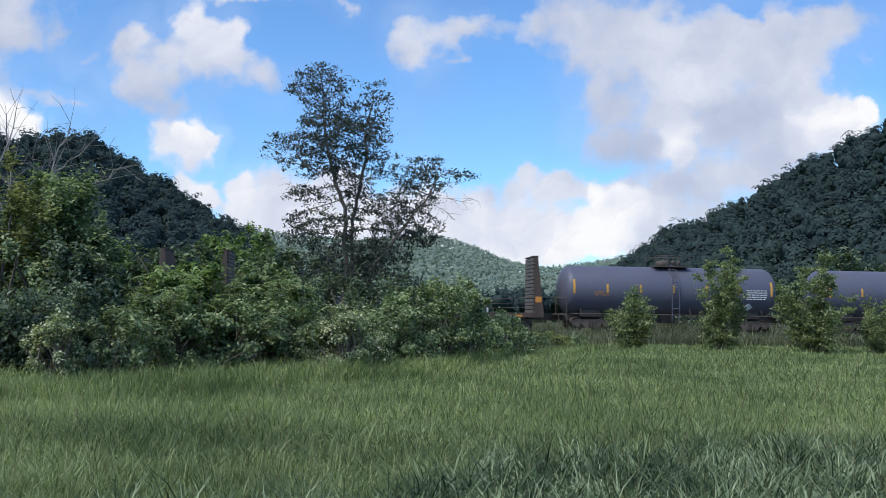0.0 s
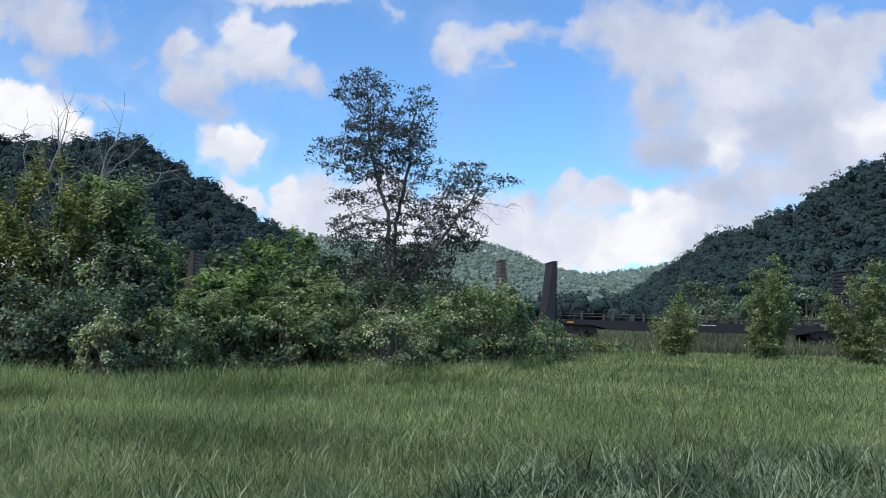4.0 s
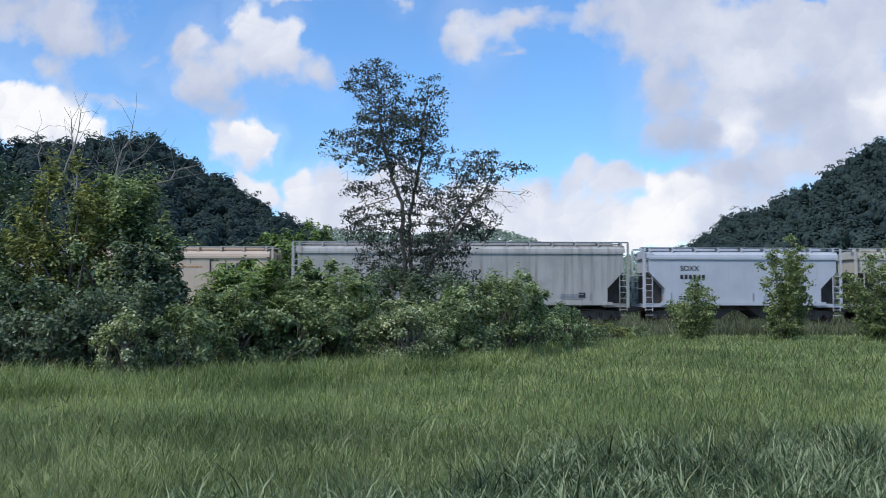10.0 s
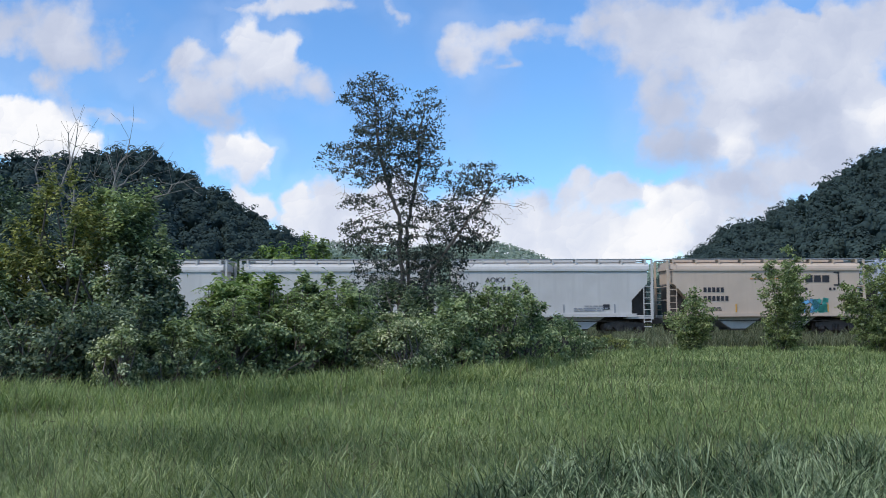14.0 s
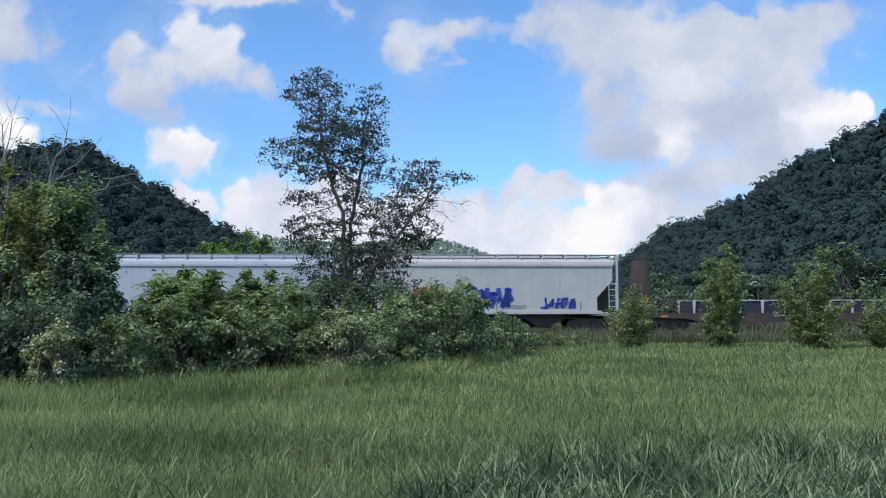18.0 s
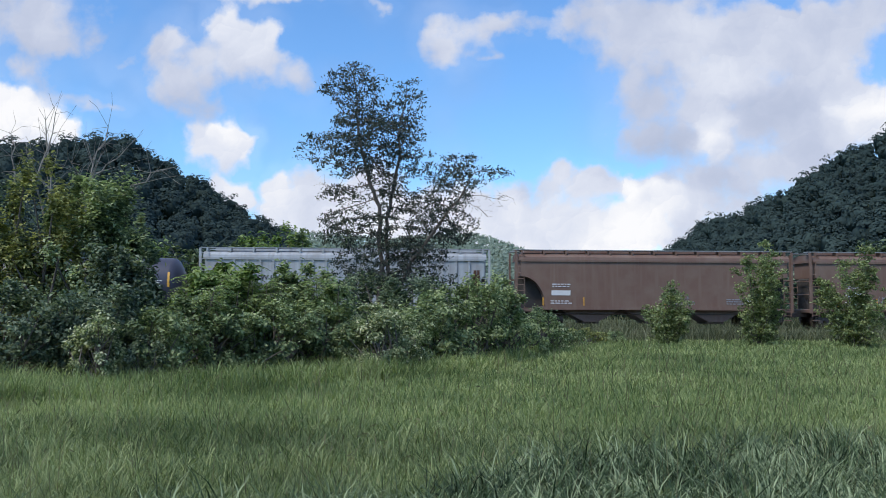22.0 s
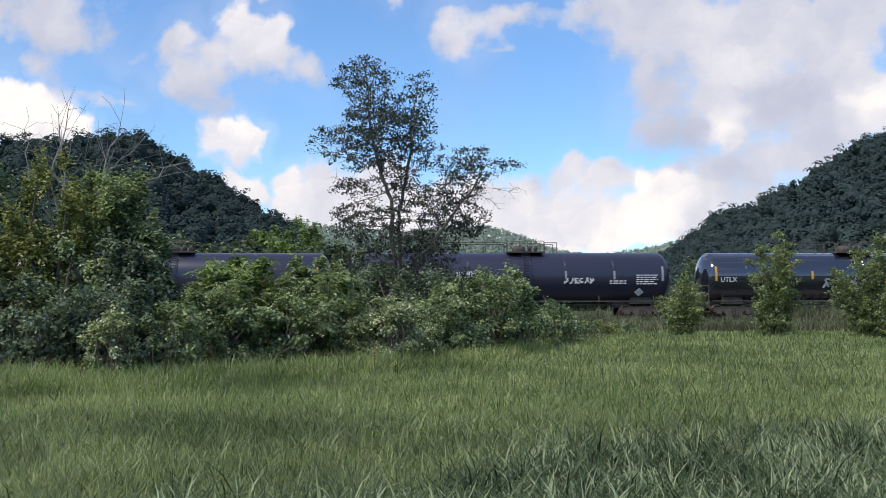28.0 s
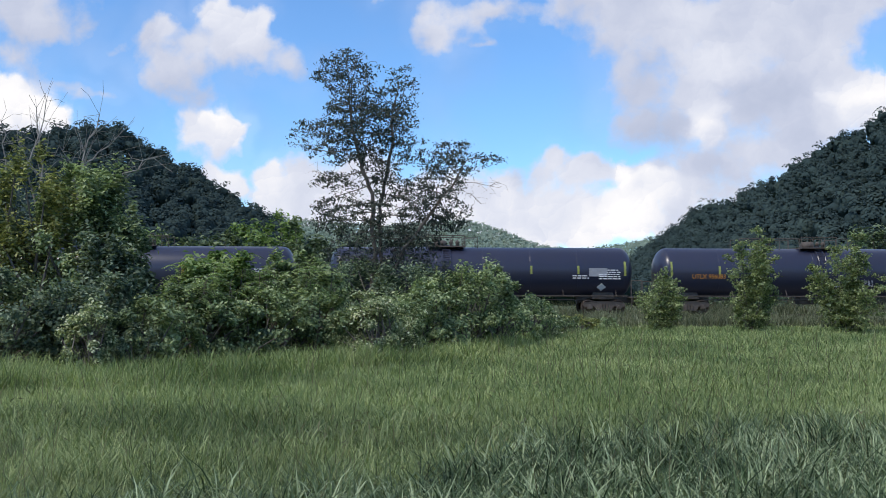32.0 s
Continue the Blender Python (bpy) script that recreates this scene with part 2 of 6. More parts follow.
    inside2 = node(nt, "ShaderNodeMapRange", v, 0.36, 0.5, 1.0, 0.0).outputs[0]
    inside = math_node(nt, "MULTIPLY", inside, inside2)
    inside = math_node(nt, "MULTIPLY", inside, math_node(nt, "GREATER_THAN", y, 0.3))
    dens = math_node(nt, "MULTIPLY_ADD", inside, math_node(nt, "SUBTRACT", front, other), other)
    tone0 = math_node(nt, "MULTIPLY_ADD", inside, math_node(nt, "SUBTRACT", tone0, 0.6), 0.6)
    edge = math_node(nt, "MULTIPLY_ADD", tone0, -0.55, 1.26)      # thick bright heads have crisp rims
    cover = node(nt, "ShaderNodeMapRange", dens, 0.30, edge, 0.0, 1.0)
    cover.interpolation_type = "SMOOTHSTEP"
    # a thin milky veil between the clouds
    thin = node(nt, "ShaderNodeMapRange", puff.outputs[0], 0.35, 0.75, 0.03, 0.24).outputs[0]
    cover = math_node(nt, "MAXIMUM", cover.outputs[0], thin)
    soft = node(nt, "ShaderNodeTexNoise", pt)
    soft.noise_dimensions = "2D"
    soft.inputs["Scale"].default_value, soft.inputs["Detail"].default_value = 16.0, 4.0
    tone = math_node(nt, "MULTIPLY_ADD", math_node(nt, "SUBTRACT", soft.outputs[0], 0.5), 0.55, tone0)
    tone = math_node(nt, "MULTIPLY_ADD", relief, math_node(nt, "MULTIPLY_ADD", tone0, 1.3, -0.2), tone, clamp=True)
    K = 10.0
    white = ramp(nt, tone, [(0.0, (0.38, 0.45, 0.62)), (0.4, (0.55, 0.61, 0.77)), (0.72, (0.74, 0.785, 0.90)), (1.0, (0.97, 0.975, 1.0))])
    white = mix_rgb(nt, 1.0, white, (K, K, K, 1), "MULTIPLY")
    blue = mix_rgb(nt, 1.0, sky.outputs[0], (0.98, 1.48, 1.94, 1), "MULTIPLY")
    col = mix_rgb(nt, cover, blue, white)
    bg = node(nt, "ShaderNodeBackground", col, 0.1)
    nt.links.new(bg.outputs[0], node(nt, "ShaderNodeOutputWorld").inputs[0])


make_world()
sun_data = bpy.data.lights.new("sun", "SUN")
sun_data.energy, sun_data.angle, sun_data.color = 2.6, radians(14), (1.0, 0.95, 0.87)
sun = new("sun", sun_data)
sun.matrix_world = look((0, 0, 0), [-c for c in (math.sin(radians(SUN_AZ)) * math.cos(radians(SUN_EL)),
                        math.cos(radians(SUN_AZ)) * math.cos(radians(SUN_EL)), math.sin(radians(SUN_EL)))])


# ---- materials ----
def material(name):
    m = bpy.data.materials.new(name)
    m.use_nodes = True
    nt = m.node_tree
    return m, nt, nt.nodes["Principled BSDF"]


def noise_fac(nt, scale, detail=4.0, vec="Object", rough=0.55):
    co = node(nt, "ShaderNodeTexCoord").outputs[vec]
    n = node(nt, "ShaderNodeTexNoise", co)
    n.inputs["Scale"].default_value, n.inputs["Detail"].default_value = scale, detail
    n.inputs["Roughness"].default_value = rough
    return n.outputs[0]


def world_noise(nt, scale, detail=3.0):
    n = node(nt, "ShaderNodeTexNoise", node(nt, "ShaderNodeNewGeometry").outputs["Position"])
    n.inputs["Scale"].default_value, n.inputs["Detail"].default_value = scale, detail
    return n.outputs[0]


def foliage(name, dark, mid, light, patch=0.6, trans=0.35, rough=0.6, dry=None, canopy=0.0, own=1.0, spec=0.2, drift=0.35):
    """Leaves: each one its own shade, drifting in patches over the plant, with light shining through."""
    m, nt, b = material(name)
    rnd = node(nt, "ShaderNodeNewGeometry").outputs["Random Per Island"]
    big = node(nt, "ShaderNodeMapRange", world_noise(nt, patch, 3.0), 0.3, 0.7, -drift, drift).outputs[0]
    f = math_node(nt, "ADD", math_node(nt, "MULTIPLY_ADD", rnd, own, 0.5 - 0.5 * own), big, clamp=True)
    stops = [(0.0, dark), (0.55, mid), (1.0, light)]
    col = ramp(nt, f, stops)
    if dry:
        far = node(nt, "ShaderNodeMapRange", world_noise(nt, patch * 2.3, 2.0), 0.56, 0.72, 0.0, 1.0).outputs[0]
        col = mix_rgb(nt, far, col, (*dry, 1))
    nt.links.new(col, b.inputs["Base Color"])
    b.inputs["Roughness"].default_value = rough
    b.inputs["Specular IOR Level"].default_value = spec
    if canopy:
        # leaf masses of a far canopy: relief and mottling at the size of boughs
        n = world_noise(nt, canopy, 6.0)
        bp = node(nt, "ShaderNodeBump", 0.25, 0.8, 1.0)
        nt.links.new(n, bp.inputs["Height"])
        nt.links.new(bp.outputs[0], b.inputs["Normal"])
        mott = node(nt, "ShaderNodeMapRange", n, 0.3, 0.7, 0.84, 1.14).outputs[0]
        grey = node(nt, "ShaderNodeCombineColor", mott, mott, mott).outputs[0]
        nt.links.new(mix_rgb(nt, 1.0, col, grey, "MULTIPLY"), b.inputs["Base Color"])
    tr = node(nt, "ShaderNodeBsdfTranslucent", mix_rgb(nt, 1.0, col, (1.2, 1.32, 0.85, 1), "MULTIPLY"))
    mix = node(nt, "ShaderNodeMixShader", trans, b.outputs[0], tr.outputs[0])
    nt.links.new(mix.outputs[0], nt.nodes["Material Output"].inputs[0])
    return m


def plain(name, base, rough=0.6, metal=0.0, vary=0.25, scale=3.0, bump=0.0):
    m, nt, b = material(name)
    f = noise_fac(nt, scale)
    lo = [c * (1 - vary) for c in base]
    hi = [min(1, c * (1 + vary)) for c in base]
    fine = noise_fac(nt, scale * 12, 3)
    f = math_node(nt, "MULTIPLY_ADD", fine, 0.4, math_node(nt, "MULTIPLY", f, 0.6))
    nt.links.new(ramp(nt, f, [(0.3, lo), (0.7, hi)]), b.inputs["Base Color"])
    b.inputs["Roughness"].default_value, b.inputs["Metallic"].default_value = rough, metal
    if bump:
        bp = node(nt, "ShaderNodeBump", bump, 0.02, 1.0)
        nt.links.new(f, bp.inputs["Height"])
        nt.links.new(bp.outputs[0], b.inputs["Normal"])
    return m


def car_paint(name, base, rough=0.5, dirt=0.4, grime=(0.10, 0.085, 0.07), streak=0.5):
    """Weathered freight-car paint: rain streaks down the sides, dust, chips of grime."""
    m, nt, b = material(name)
    co = node(nt, "ShaderNodeTexCoord").outputs["Object"]
    st = node(nt, "ShaderNodeMapping", co)
    st.inputs["Scale"].default_value = (3.2, 1.0, 0.18)
    streaks = node(nt, "ShaderNodeTexNoise", st.outputs[0])
    streaks.inputs["Scale"].default_value, streaks.inputs["Detail"].default_value = 1.6, 6.0
    f = node(nt, "ShaderNodeMapRange", streaks.outputs[0], 0.45, 0.8, 0.0, streak).outputs[0]
    blot = node(nt, "ShaderNodeMapRange", noise_fac(nt, 0.9, 6.0), 0.42, 0.8, 0.0, dirt).outputs[0]
    f = math_node(nt, "MAXIMUM", f, blot)
    fade = mix_rgb(nt, noise_fac(nt, 0.35, 2.0), (*[c * 0.88 for c in base], 1), (*[min(1, c * 1.1) for c in base], 1))
    nt.links.new(mix_rgb(nt, f, fade, (*grime, 1)), b.inputs["Base Color"])
    b.inputs["Roughness"].default_value = rough
    if rough < 0.2:
        b.inputs["Coat Weight"].default_value, b.inputs["Coat Roughness"].default_value, b.inputs["Coat IOR"].default_value = 1.0, 0.04, 1.8
    bp = node(nt, "ShaderNodeBump", 0.25, 0.01, 1.0)
    nt.links.new(noise_fac(nt, 2.0, 2.0), bp.inputs["Height"])
    nt.links.new(bp.outputs[0], b.inputs["Normal"])
    return m


M = {}
M["leaf_dark"] = foliage("leaf_dark", (0.044, 0.073, 0.052), (0.13, 0.182, 0.122), (0.36, 0.42, 0.28), patch=1.1)
M["leaf_mid"] = foliage("leaf_mid", (0.078, 0.118, 0.066), (0.235, 0.305, 0.155), (0.50, 0.56, 0.31), patch=1.1)
M["leaf_bright"] = foliage("leaf_bright", (0.075, 0.125, 0.042), (0.19, 0.28, 0.095), (0.40, 0.48, 0.21), trans=0.4, patch=1.0)
M["leaf_maple"] = foliage("leaf_maple", (0.10, 0.13, 0.06), (0.235, 0.285, 0.13), (0.47, 0.51, 0.28), trans=0.4, patch=1.3)
M["leaf_olive"] = foliage("leaf_olive", (0.11, 0.13, 0.055), (0.28, 0.30, 0.11), (0.52, 0.51, 0.21), patch=1.1)
# muted greens for trees beyond the line, their shade put into the colour
M["leaf_far_shaded"] = foliage("leaf_far_shaded", (0.05, 0.077, 0.05), (0.125, 0.172, 0.098), (0.24, 0.29, 0.16), patch=0.5, trans=0.25)
M["leaf_pale"] = foliage("leaf_pale", (0.07, 0.105, 0.052), (0.24, 0.295, 0.155), (0.78, 0.79, 0.56), patch=1.8)
M["leaf_tree"] = foliage("leaf_tree", (0.028, 0.042, 0.042), (0.056, 0.074, 0.066), (0.13, 0.15, 0.115), trans=0.16)
# distance haze and cloud shade put into the greens, bluer and darker
M["forest_near_hazed"] = foliage("forest_near_hazed", (0.032, 0.051, 0.052), (0.049, 0.074, 0.069), (0.072, 0.100, 0.083), patch=0.085, trans=0.05, rough=0.9, canopy=0.22, own=0.06, drift=0.30, spec=0.05)
# the far hill's sunlight and haze put into paler greens
M["forest_far_sunlit"] = foliage("forest_far_sunlit", (0.19, 0.25, 0.19), (0.25, 0.32, 0.25), (0.32, 0.38, 0.30), patch=0.03, trans=0.05, rough=0.9, canopy=0.25, own=0.15)
M["grass"] = foliage("grass", (0.105, 0.158, 0.062), (0.245, 0.308, 0.122), (0.45, 0.498, 0.232), patch=0.25, trans=0.35, dry=(0.25, 0.292, 0.128))
M["grass_blue"] = foliage("grass_blue", (0.026, 0.045, 0.022), (0.095, 0.142, 0.068), (0.42, 0.49, 0.29), patch=1.8, trans=0.2, rough=0.6, spec=0.12)
M["grass_deep"] = foliage("grass_deep", (0.068, 0.105, 0.043), (0.19, 0.245, 0.10), (0.43, 0.48, 0.23), patch=0.4, trans=0.3, dry=(0.19, 0.23, 0.112))
M["straw"] = foliage("straw", (0.10, 0.10, 0.055), (0.16, 0.15, 0.08), (0.24, 0.22, 0.12), trans=0.3)
M["bark"] = plain("bark", (0.14, 0.122, 0.105), 0.9, vary=0.4, scale=6, bump=0.6)
M["dead_wood"] = plain("dead_wood", (0.27, 0.25, 0.22), 0.9, vary=0.3, scale=6, bump=0.5)
M["soil"] = plain("soil", (0.07, 0.10, 0.038), 0.95, vary=0.45, scale=0.5, bump=0.8)
M["ballast"] = plain("ballast", (0.17, 0.155, 0.14), 0.95, vary=0.5, scale=4, bump=1.0)
M["rail"] = plain("rail", (0.13, 0.08, 0.055), 0.55, 0.6, vary=0.3, scale=5)
M["tie"] = plain("tie", (0.07, 0.055, 0.045), 0.9, vary=0.4, scale=4, bump=0.5)
M["steel_dark"] = plain("steel_dark", (0.10, 0.08, 0.065), 0.75, vary=0.5, scale=2.5, bump=0.3)
M["wheel"] = plain("wheel", (0.09, 0.065, 0.05), 0.5, 0.5, vary=0.4, scale=6)
# rusty brown of the undersides, with the shade of the end openings put in
M["shaded_brown"] = plain("shaded_brown", (0.07, 0.062, 0.055), 0.85, vary=0.4, scale=2)


# ---- building helpers ----
def empty(name, m=None):
    ob = new(name)
    ob.empty_display_size = 0.3
    if m is not None:
        ob.matrix_basis = m
    return ob


def mesh_np(name, verts, quads=None, tris=None, mat=None, smooth=False, normals=None):
    """A mesh from arrays of vertices and faces."""
    me = bpy.data.meshes.new(name)
    verts = np.asarray(verts, np.float32).reshape(-1, 3)
    me.vertices.add(len(verts))
    me.vertices.foreach_set("co", verts.ravel())
    loops, starts, at = [], [], 0
    for faces, k in ((quads, 4), (tris, 3)):
        if faces is not None and len(faces):
            f = np.asarray(faces, np.int32).reshape(-1, k)
            loops.append(f.ravel())
            starts.append(at + np.arange(len(f), dtype=np.int32) * k)
            at += f.size
    loops, starts = np.concatenate(loops), np.concatenate(starts)
    me.loops.add(len(loops))
    me.loops.foreach_set("vertex_index", loops)
    me.polygons.add(len(starts))
    me.polygons.foreach_set("loop_start", starts)
    if smooth:
        me.polygons.foreach_set("use_smooth", np.ones(len(starts), bool))
    if normals is not None:
        at = me.attributes.new("custom_normal", "FLOAT_VECTOR", "POINT")
        at.data.foreach_set("vector", np.asarray(normals, np.float32).ravel())
    me.update(calc_edges=True)
    if mat:
        me.materials.append(mat)
    return me


def part(name, bm, mat, parent, label="", m=None):
    """Links a bmesh, or a ready mesh, as one mesh object under a thing or a part."""
    if isinstance(bm, bmesh.types.BMesh):
        me = bpy.data.meshes.new(name)
        bm.to_mesh(me)
        bm.free()
    else:
        me = bm
    if mat and not me.materials:
        me.materials.append(mat)
    ob = new(name, me)
    if parent:
        ob.parent = parent
    if m is not None:
        ob.matrix_basis = m
    return tagged(ob, label)


def unit(v):
    return v / np.maximum(np.linalg.norm(v, axis=-1, keepdims=True), 1e-9)


def leaf_quads(rng, centers, size, up=0.5, aspect=0.55, away=None, fold=0.15, turn=0.5):
    """Leaves as folded lozenges: one face each, lying mostly flat by 'up' and turned outward by 'away'."""
    n = len(centers)
    nrm = rng.normal(size=(n, 3))
    nrm = unit(nrm) * (1 - up) + np.array([0, 0, 1.0]) * up
    if away is not None:
        nrm = nrm + away * turn
    nrm = unit(nrm)
    d = unit(np.cross(nrm, rng.normal(size=(n, 3))))
    s = np.cross(nrm, d)
    ln = size * rng.uniform(0.6, 1.35, (n, 1))
    w = ln * aspect
    base, tip = centers - d * ln * 0.5, centers + d * ln * 0.5 - nrm * ln * fold
    left, right = centers + s * w * 0.5 + nrm * ln * fold * 0.5, centers - s * w * 0.5 + nrm * ln * fold * 0.5
    v = np.stack([base, right, tip, left], 1).reshape(-1, 3)
    return v, np.arange(4 * n).reshape(-1, 4)


def tubes(segs, sides=5):
    """Tapered limbs: (start, end, radius at start, radius at end) each."""
    vs, qs = [], []
    ang = np.arange(sides) * 2 * math.pi / sides
    for i, (a, b, ra, rb) in enumerate(segs):
        a, b = np.asarray(a, float), np.asarray(b, float)
        d = b - a
        d /= max(np.linalg.norm(d), 1e-6)
        s = np.cross(d, (0.3, 0.9, 0.1))
        s /= max(np.linalg.norm(s), 1e-6)
        q = np.cross(d, s)
        ring = np.cos(ang)[:, None] * s + np.sin(ang)[:, None] * q
        vs += [a + ring * ra, b + d * rb * 0.3 + ring * rb]
        o = i * 2 * sides
        qs += [(o + k, o + (k + 1) % sides, o + sides + (k + 1) % sides, o + sides + k) for k in range(sides)]
    return np.concatenate(vs), np.array(qs)


# ---- land ----
# ridges in plan: (x, y, height of the ground there), falling off over 'width' to each side
def slope_pt(u, v, d, canopy=8.0):
    """A ridge point d metres away whose tree tops stand at the slope v, u to the right."""
    return (u * d, d, v * d + 1.7 - canopy)


LEFT_RIDGE = [slope_pt(-0.95, 0.20, 360), slope_pt(-0.53, 0.172, 390), slope_pt(-0.38, 0.179, 410), slope_pt(-0.33, 0.154, 425),
              slope_pt(-0.26, 0.109, 445), slope_pt(-0.20, 0.076, 470), slope_pt(-0.15, 0.035, 500), slope_pt(-0.10, 0.012, 530)]
RIGHT_RIDGE = [slope_pt(0.13, 0.008, 580), slope_pt(0.17, 0.043, 560), slope_pt(0.205, 0.066, 540), slope_pt(0.235, 0.090, 520), slope_pt(0.27, 0.097, 500),
               slope_pt(0.33, 0.131, 470), slope_pt(0.37, 0.158, 450), slope_pt(0.46, 0.203, 420), slope_pt(0.52, 0.238, 400), slope_pt(0.95, 0.36, 360)]
FAR_RIDGE = [slope_pt(-0.75, 0.11, 1700), slope_pt(-0.30, 0.088, 1650), slope_pt(-0.09, 0.072, 1600), slope_pt(-0.03, 0.078, 1550), slope_pt(0.0, 0.077, 1550),
             slope_pt(0.035, 0.066, 1600), slope_pt(0.07, 0.052, 1650), slope_pt(0.105, 0.046, 1700), slope_pt(0.16, 0.054, 1700),
             slope_pt(0.22, 0.066, 1700), slope_pt(0.40, 0.085, 1700), slope_pt(0.9, 0.11, 1700)]


def ridge_height(x, y, ridge, width):
    """Height of a valley side: it climbs from its foot to the crest line and falls away behind."""
    u = x / np.maximum(y, 20.0)
    at = np.array([p[0] / p[1] for p in ridge])
    crest = np.interp(u, at, [p[1] for p in ridge])
    top = np.interp(u, at, [p[2] for p in ridge])
    f = np.clip((y - crest + width) / width, 0, 1)
    back = np.clip(1 - (y - crest) / 420, 0, 1)
    return np.where(y > 30, np.maximum(top, 0) * np.where(y < crest, f ** 1.05, back), 0.0)


def ground_z(x, y):
    x, y = np.asarray(x, float), np.asarray(y, float)
    z = np.maximum(ridge_height(x, y, LEFT_RIDGE, 210), ridge_height(x, y, RIGHT_RIDGE, 240))
    z = np.maximum(z, ridge_height(x, y, FAR_RIDGE, 700))
    # the valley closes behind the camera too
    r = np.hypot(x, y)
    back = np.clip((-y - 250) / 500, 0, 1) * 90
    roll = 0.05 * np.sin(x * 0.21) * np.cos(y * 0.17)
    return np.maximum(z, back) + roll * np.clip(1 - r / 150, 0, 1)


def make_ground():
    ang = np.concatenate([np.radians(np.arange(-44, 44, 0.5)), np.radians(np.arange(44, 316, 4.0))])
    rad = np.concatenate([np.arange(0.5, 20, 1.5), np.arange(20, 120, 4), np.geomspace(120, 4800, 110)])
    a, r = np.meshgrid(ang, rad)
    x, y = np.sin(a) * r, np.cos(a) * r
    z = ground_z(x, y)
    v = np.stack([x, y, z - 4.0 * np.clip((z - 4) / 12, 0, 1)], -1).reshape(-1, 3)        # the woods' floor lies lower than their roots' mean
    n, k = len(ang), len(rad)
    i, j = np.meshgrid(np.arange(k - 1), np.arange(n), indexing="ij")
    q = np.stack([i * n + j, i * n + (j + 1) % n, (i + 1) * n + (j + 1) % n, (i + 1) * n + j], -1).reshape(-1, 4)
    v = np.concatenate([v, [[0, 0, 0]]])
    t = np.stack([np.full(n, len(v) - 1), (np.arange(n) + 1) % n, np.arange(n)], -1)
    ob = new("ground", mesh_np("ground", v, q[:, ::-1], t[:, ::-1], M["soil"], True))
    tagged(ob, "green meadow soil running up into wooded valley sides", "ground", kind="structure")


make_ground()


# ---- woods on the hills ----
def faced(v, nrm):
    """Turns each leaf's winding so that it faces along nrm, and gives its four corners that normal."""
    f = v.reshape(-1, 4, 3)
    g = np.cross(f[:, 2] - f[:, 0], f[:, 3] - f[:, 1])
    back = (g * nrm).sum(1) < 0
    f[back] = f[back][:, [0, 3, 2, 1]]
    return f.reshape(-1, 3), np.repeat(nrm, 4, axis=0)


def forest(name, spots, height, rng, per, leaf, mat, label, core=True):
    """Many tree crowns in one object: each a handful of rounded uneven boughs coated with leaf clumps round a dark heart."""
    vs, qs, ns, o = [], [], [], 0
    for x, y, z in spots:
        h = height * rng.uniform(0.62, 1.2)
        rx, rz = h * rng.uniform(0.34, 0.52), h * rng.uniform(0.30, 0.46)
        c = np.array([x, y, z + h - rz])
        boughs = rng.integers(5, 10)
        bc = unit(rng.normal(size=(boughs, 3))) * rng.uniform(0.3, 0.8, (boughs, 1))
        bc[:, 1] -= 0.2
        bc[0] = (rng.normal() * 0.25, -0.1, 0.75)
        br = rng.uniform(0.28, 0.5, boughs)
        which = rng.integers(0, boughs, per)
        d = unit(rng.normal(size=(per, 3)))
        d[:, 2] = np.where(rng.random(per) < 0.7, np.abs(d[:, 2]), d[:, 2])
        d[:, 1] = np.where(rng.random(per) < 0.75, -np.abs(d[:, 1]), d[:, 1])
        q = bc[which] + d * (br[which] * rng.uniform(0.8, 1.12, per))[:, None]
        p = c + q * np.array([rx, rx, rz])
        out = unit(0.75 * d + bc[which] + np.array([0, 0, 0.1]) + rng.normal(size=(per, 3)) * 0.16)
        v, q = leaf_quads(rng, p, leaf, up=0.1, aspect=0.85, away=out, turn=4.0)
        v, n = faced(v, out)
        vs.append(v)
        ns.append(n)
        qs.append(q + o)
        o += len(v)
        if core:
            a = np.arange(7) * 2 * math.pi / 7
            for k, (f, g) in enumerate(((0.25, -2.0), (0.55, -0.9), (0.62, -0.3), (0.5, 0.15), (0.1, 0.42))):
                wob = rng.uniform(0.7, 1.1, 7)
                r = np.stack([np.cos(a) * rx * f * wob, np.sin(a) * rx * f * wob, rz * g * rng.uniform(0.9, 1.1, 7)], -1)
                vs.append(c + r)
                ns.append(unit(r + np.array([0, 0, 0.3])))
            qs.append(np.array([(o + i * 7 + k, o + i * 7 + (k + 1) % 7, o + (i + 1) * 7 + (k + 1) % 7, o + (i + 1) * 7 + k)
                                for i in range(4) for k in range(7)]))
            o += 35
    ob = new(name, mesh_np(name, np.concatenate(vs), np.concatenate(qs), None, mat, True, np.concatenate(ns)))
    return tagged(ob, label, "trees", kind="stuff")


def hill_spots(rng, ridge, width, gap, depth):
    """Tree places on the near flank of a ridge and just over its crest."""
    spots = []
    for (x0, y0, h0), (x1, y1, h1) in zip(ridge, ridge[1:]):
        length = math.hypot(x1 - x0, y1 - y0)
        n = int(length * depth / gap ** 2)
        i = np.arange(n) + rng.random()
        k = (i * 0.7548777) % 1
        back = (i * 0.5698403) % 1 * depth - 25 + rng.normal(size=n) * 1.5
        x, y = x0 + k * (x1 - x0), y0 + k * (y1 - y0)
        s = 1 - back / np.hypot(x, y)
        x, y = x * s + rng.normal(size=n) * 3, y * s
        keep = np.abs(x / y) < 0.56
        z = ground_z(x, y)
        spots += [tuple(p) for p in np.stack([x, y, z], -1)[keep]]
    return spots


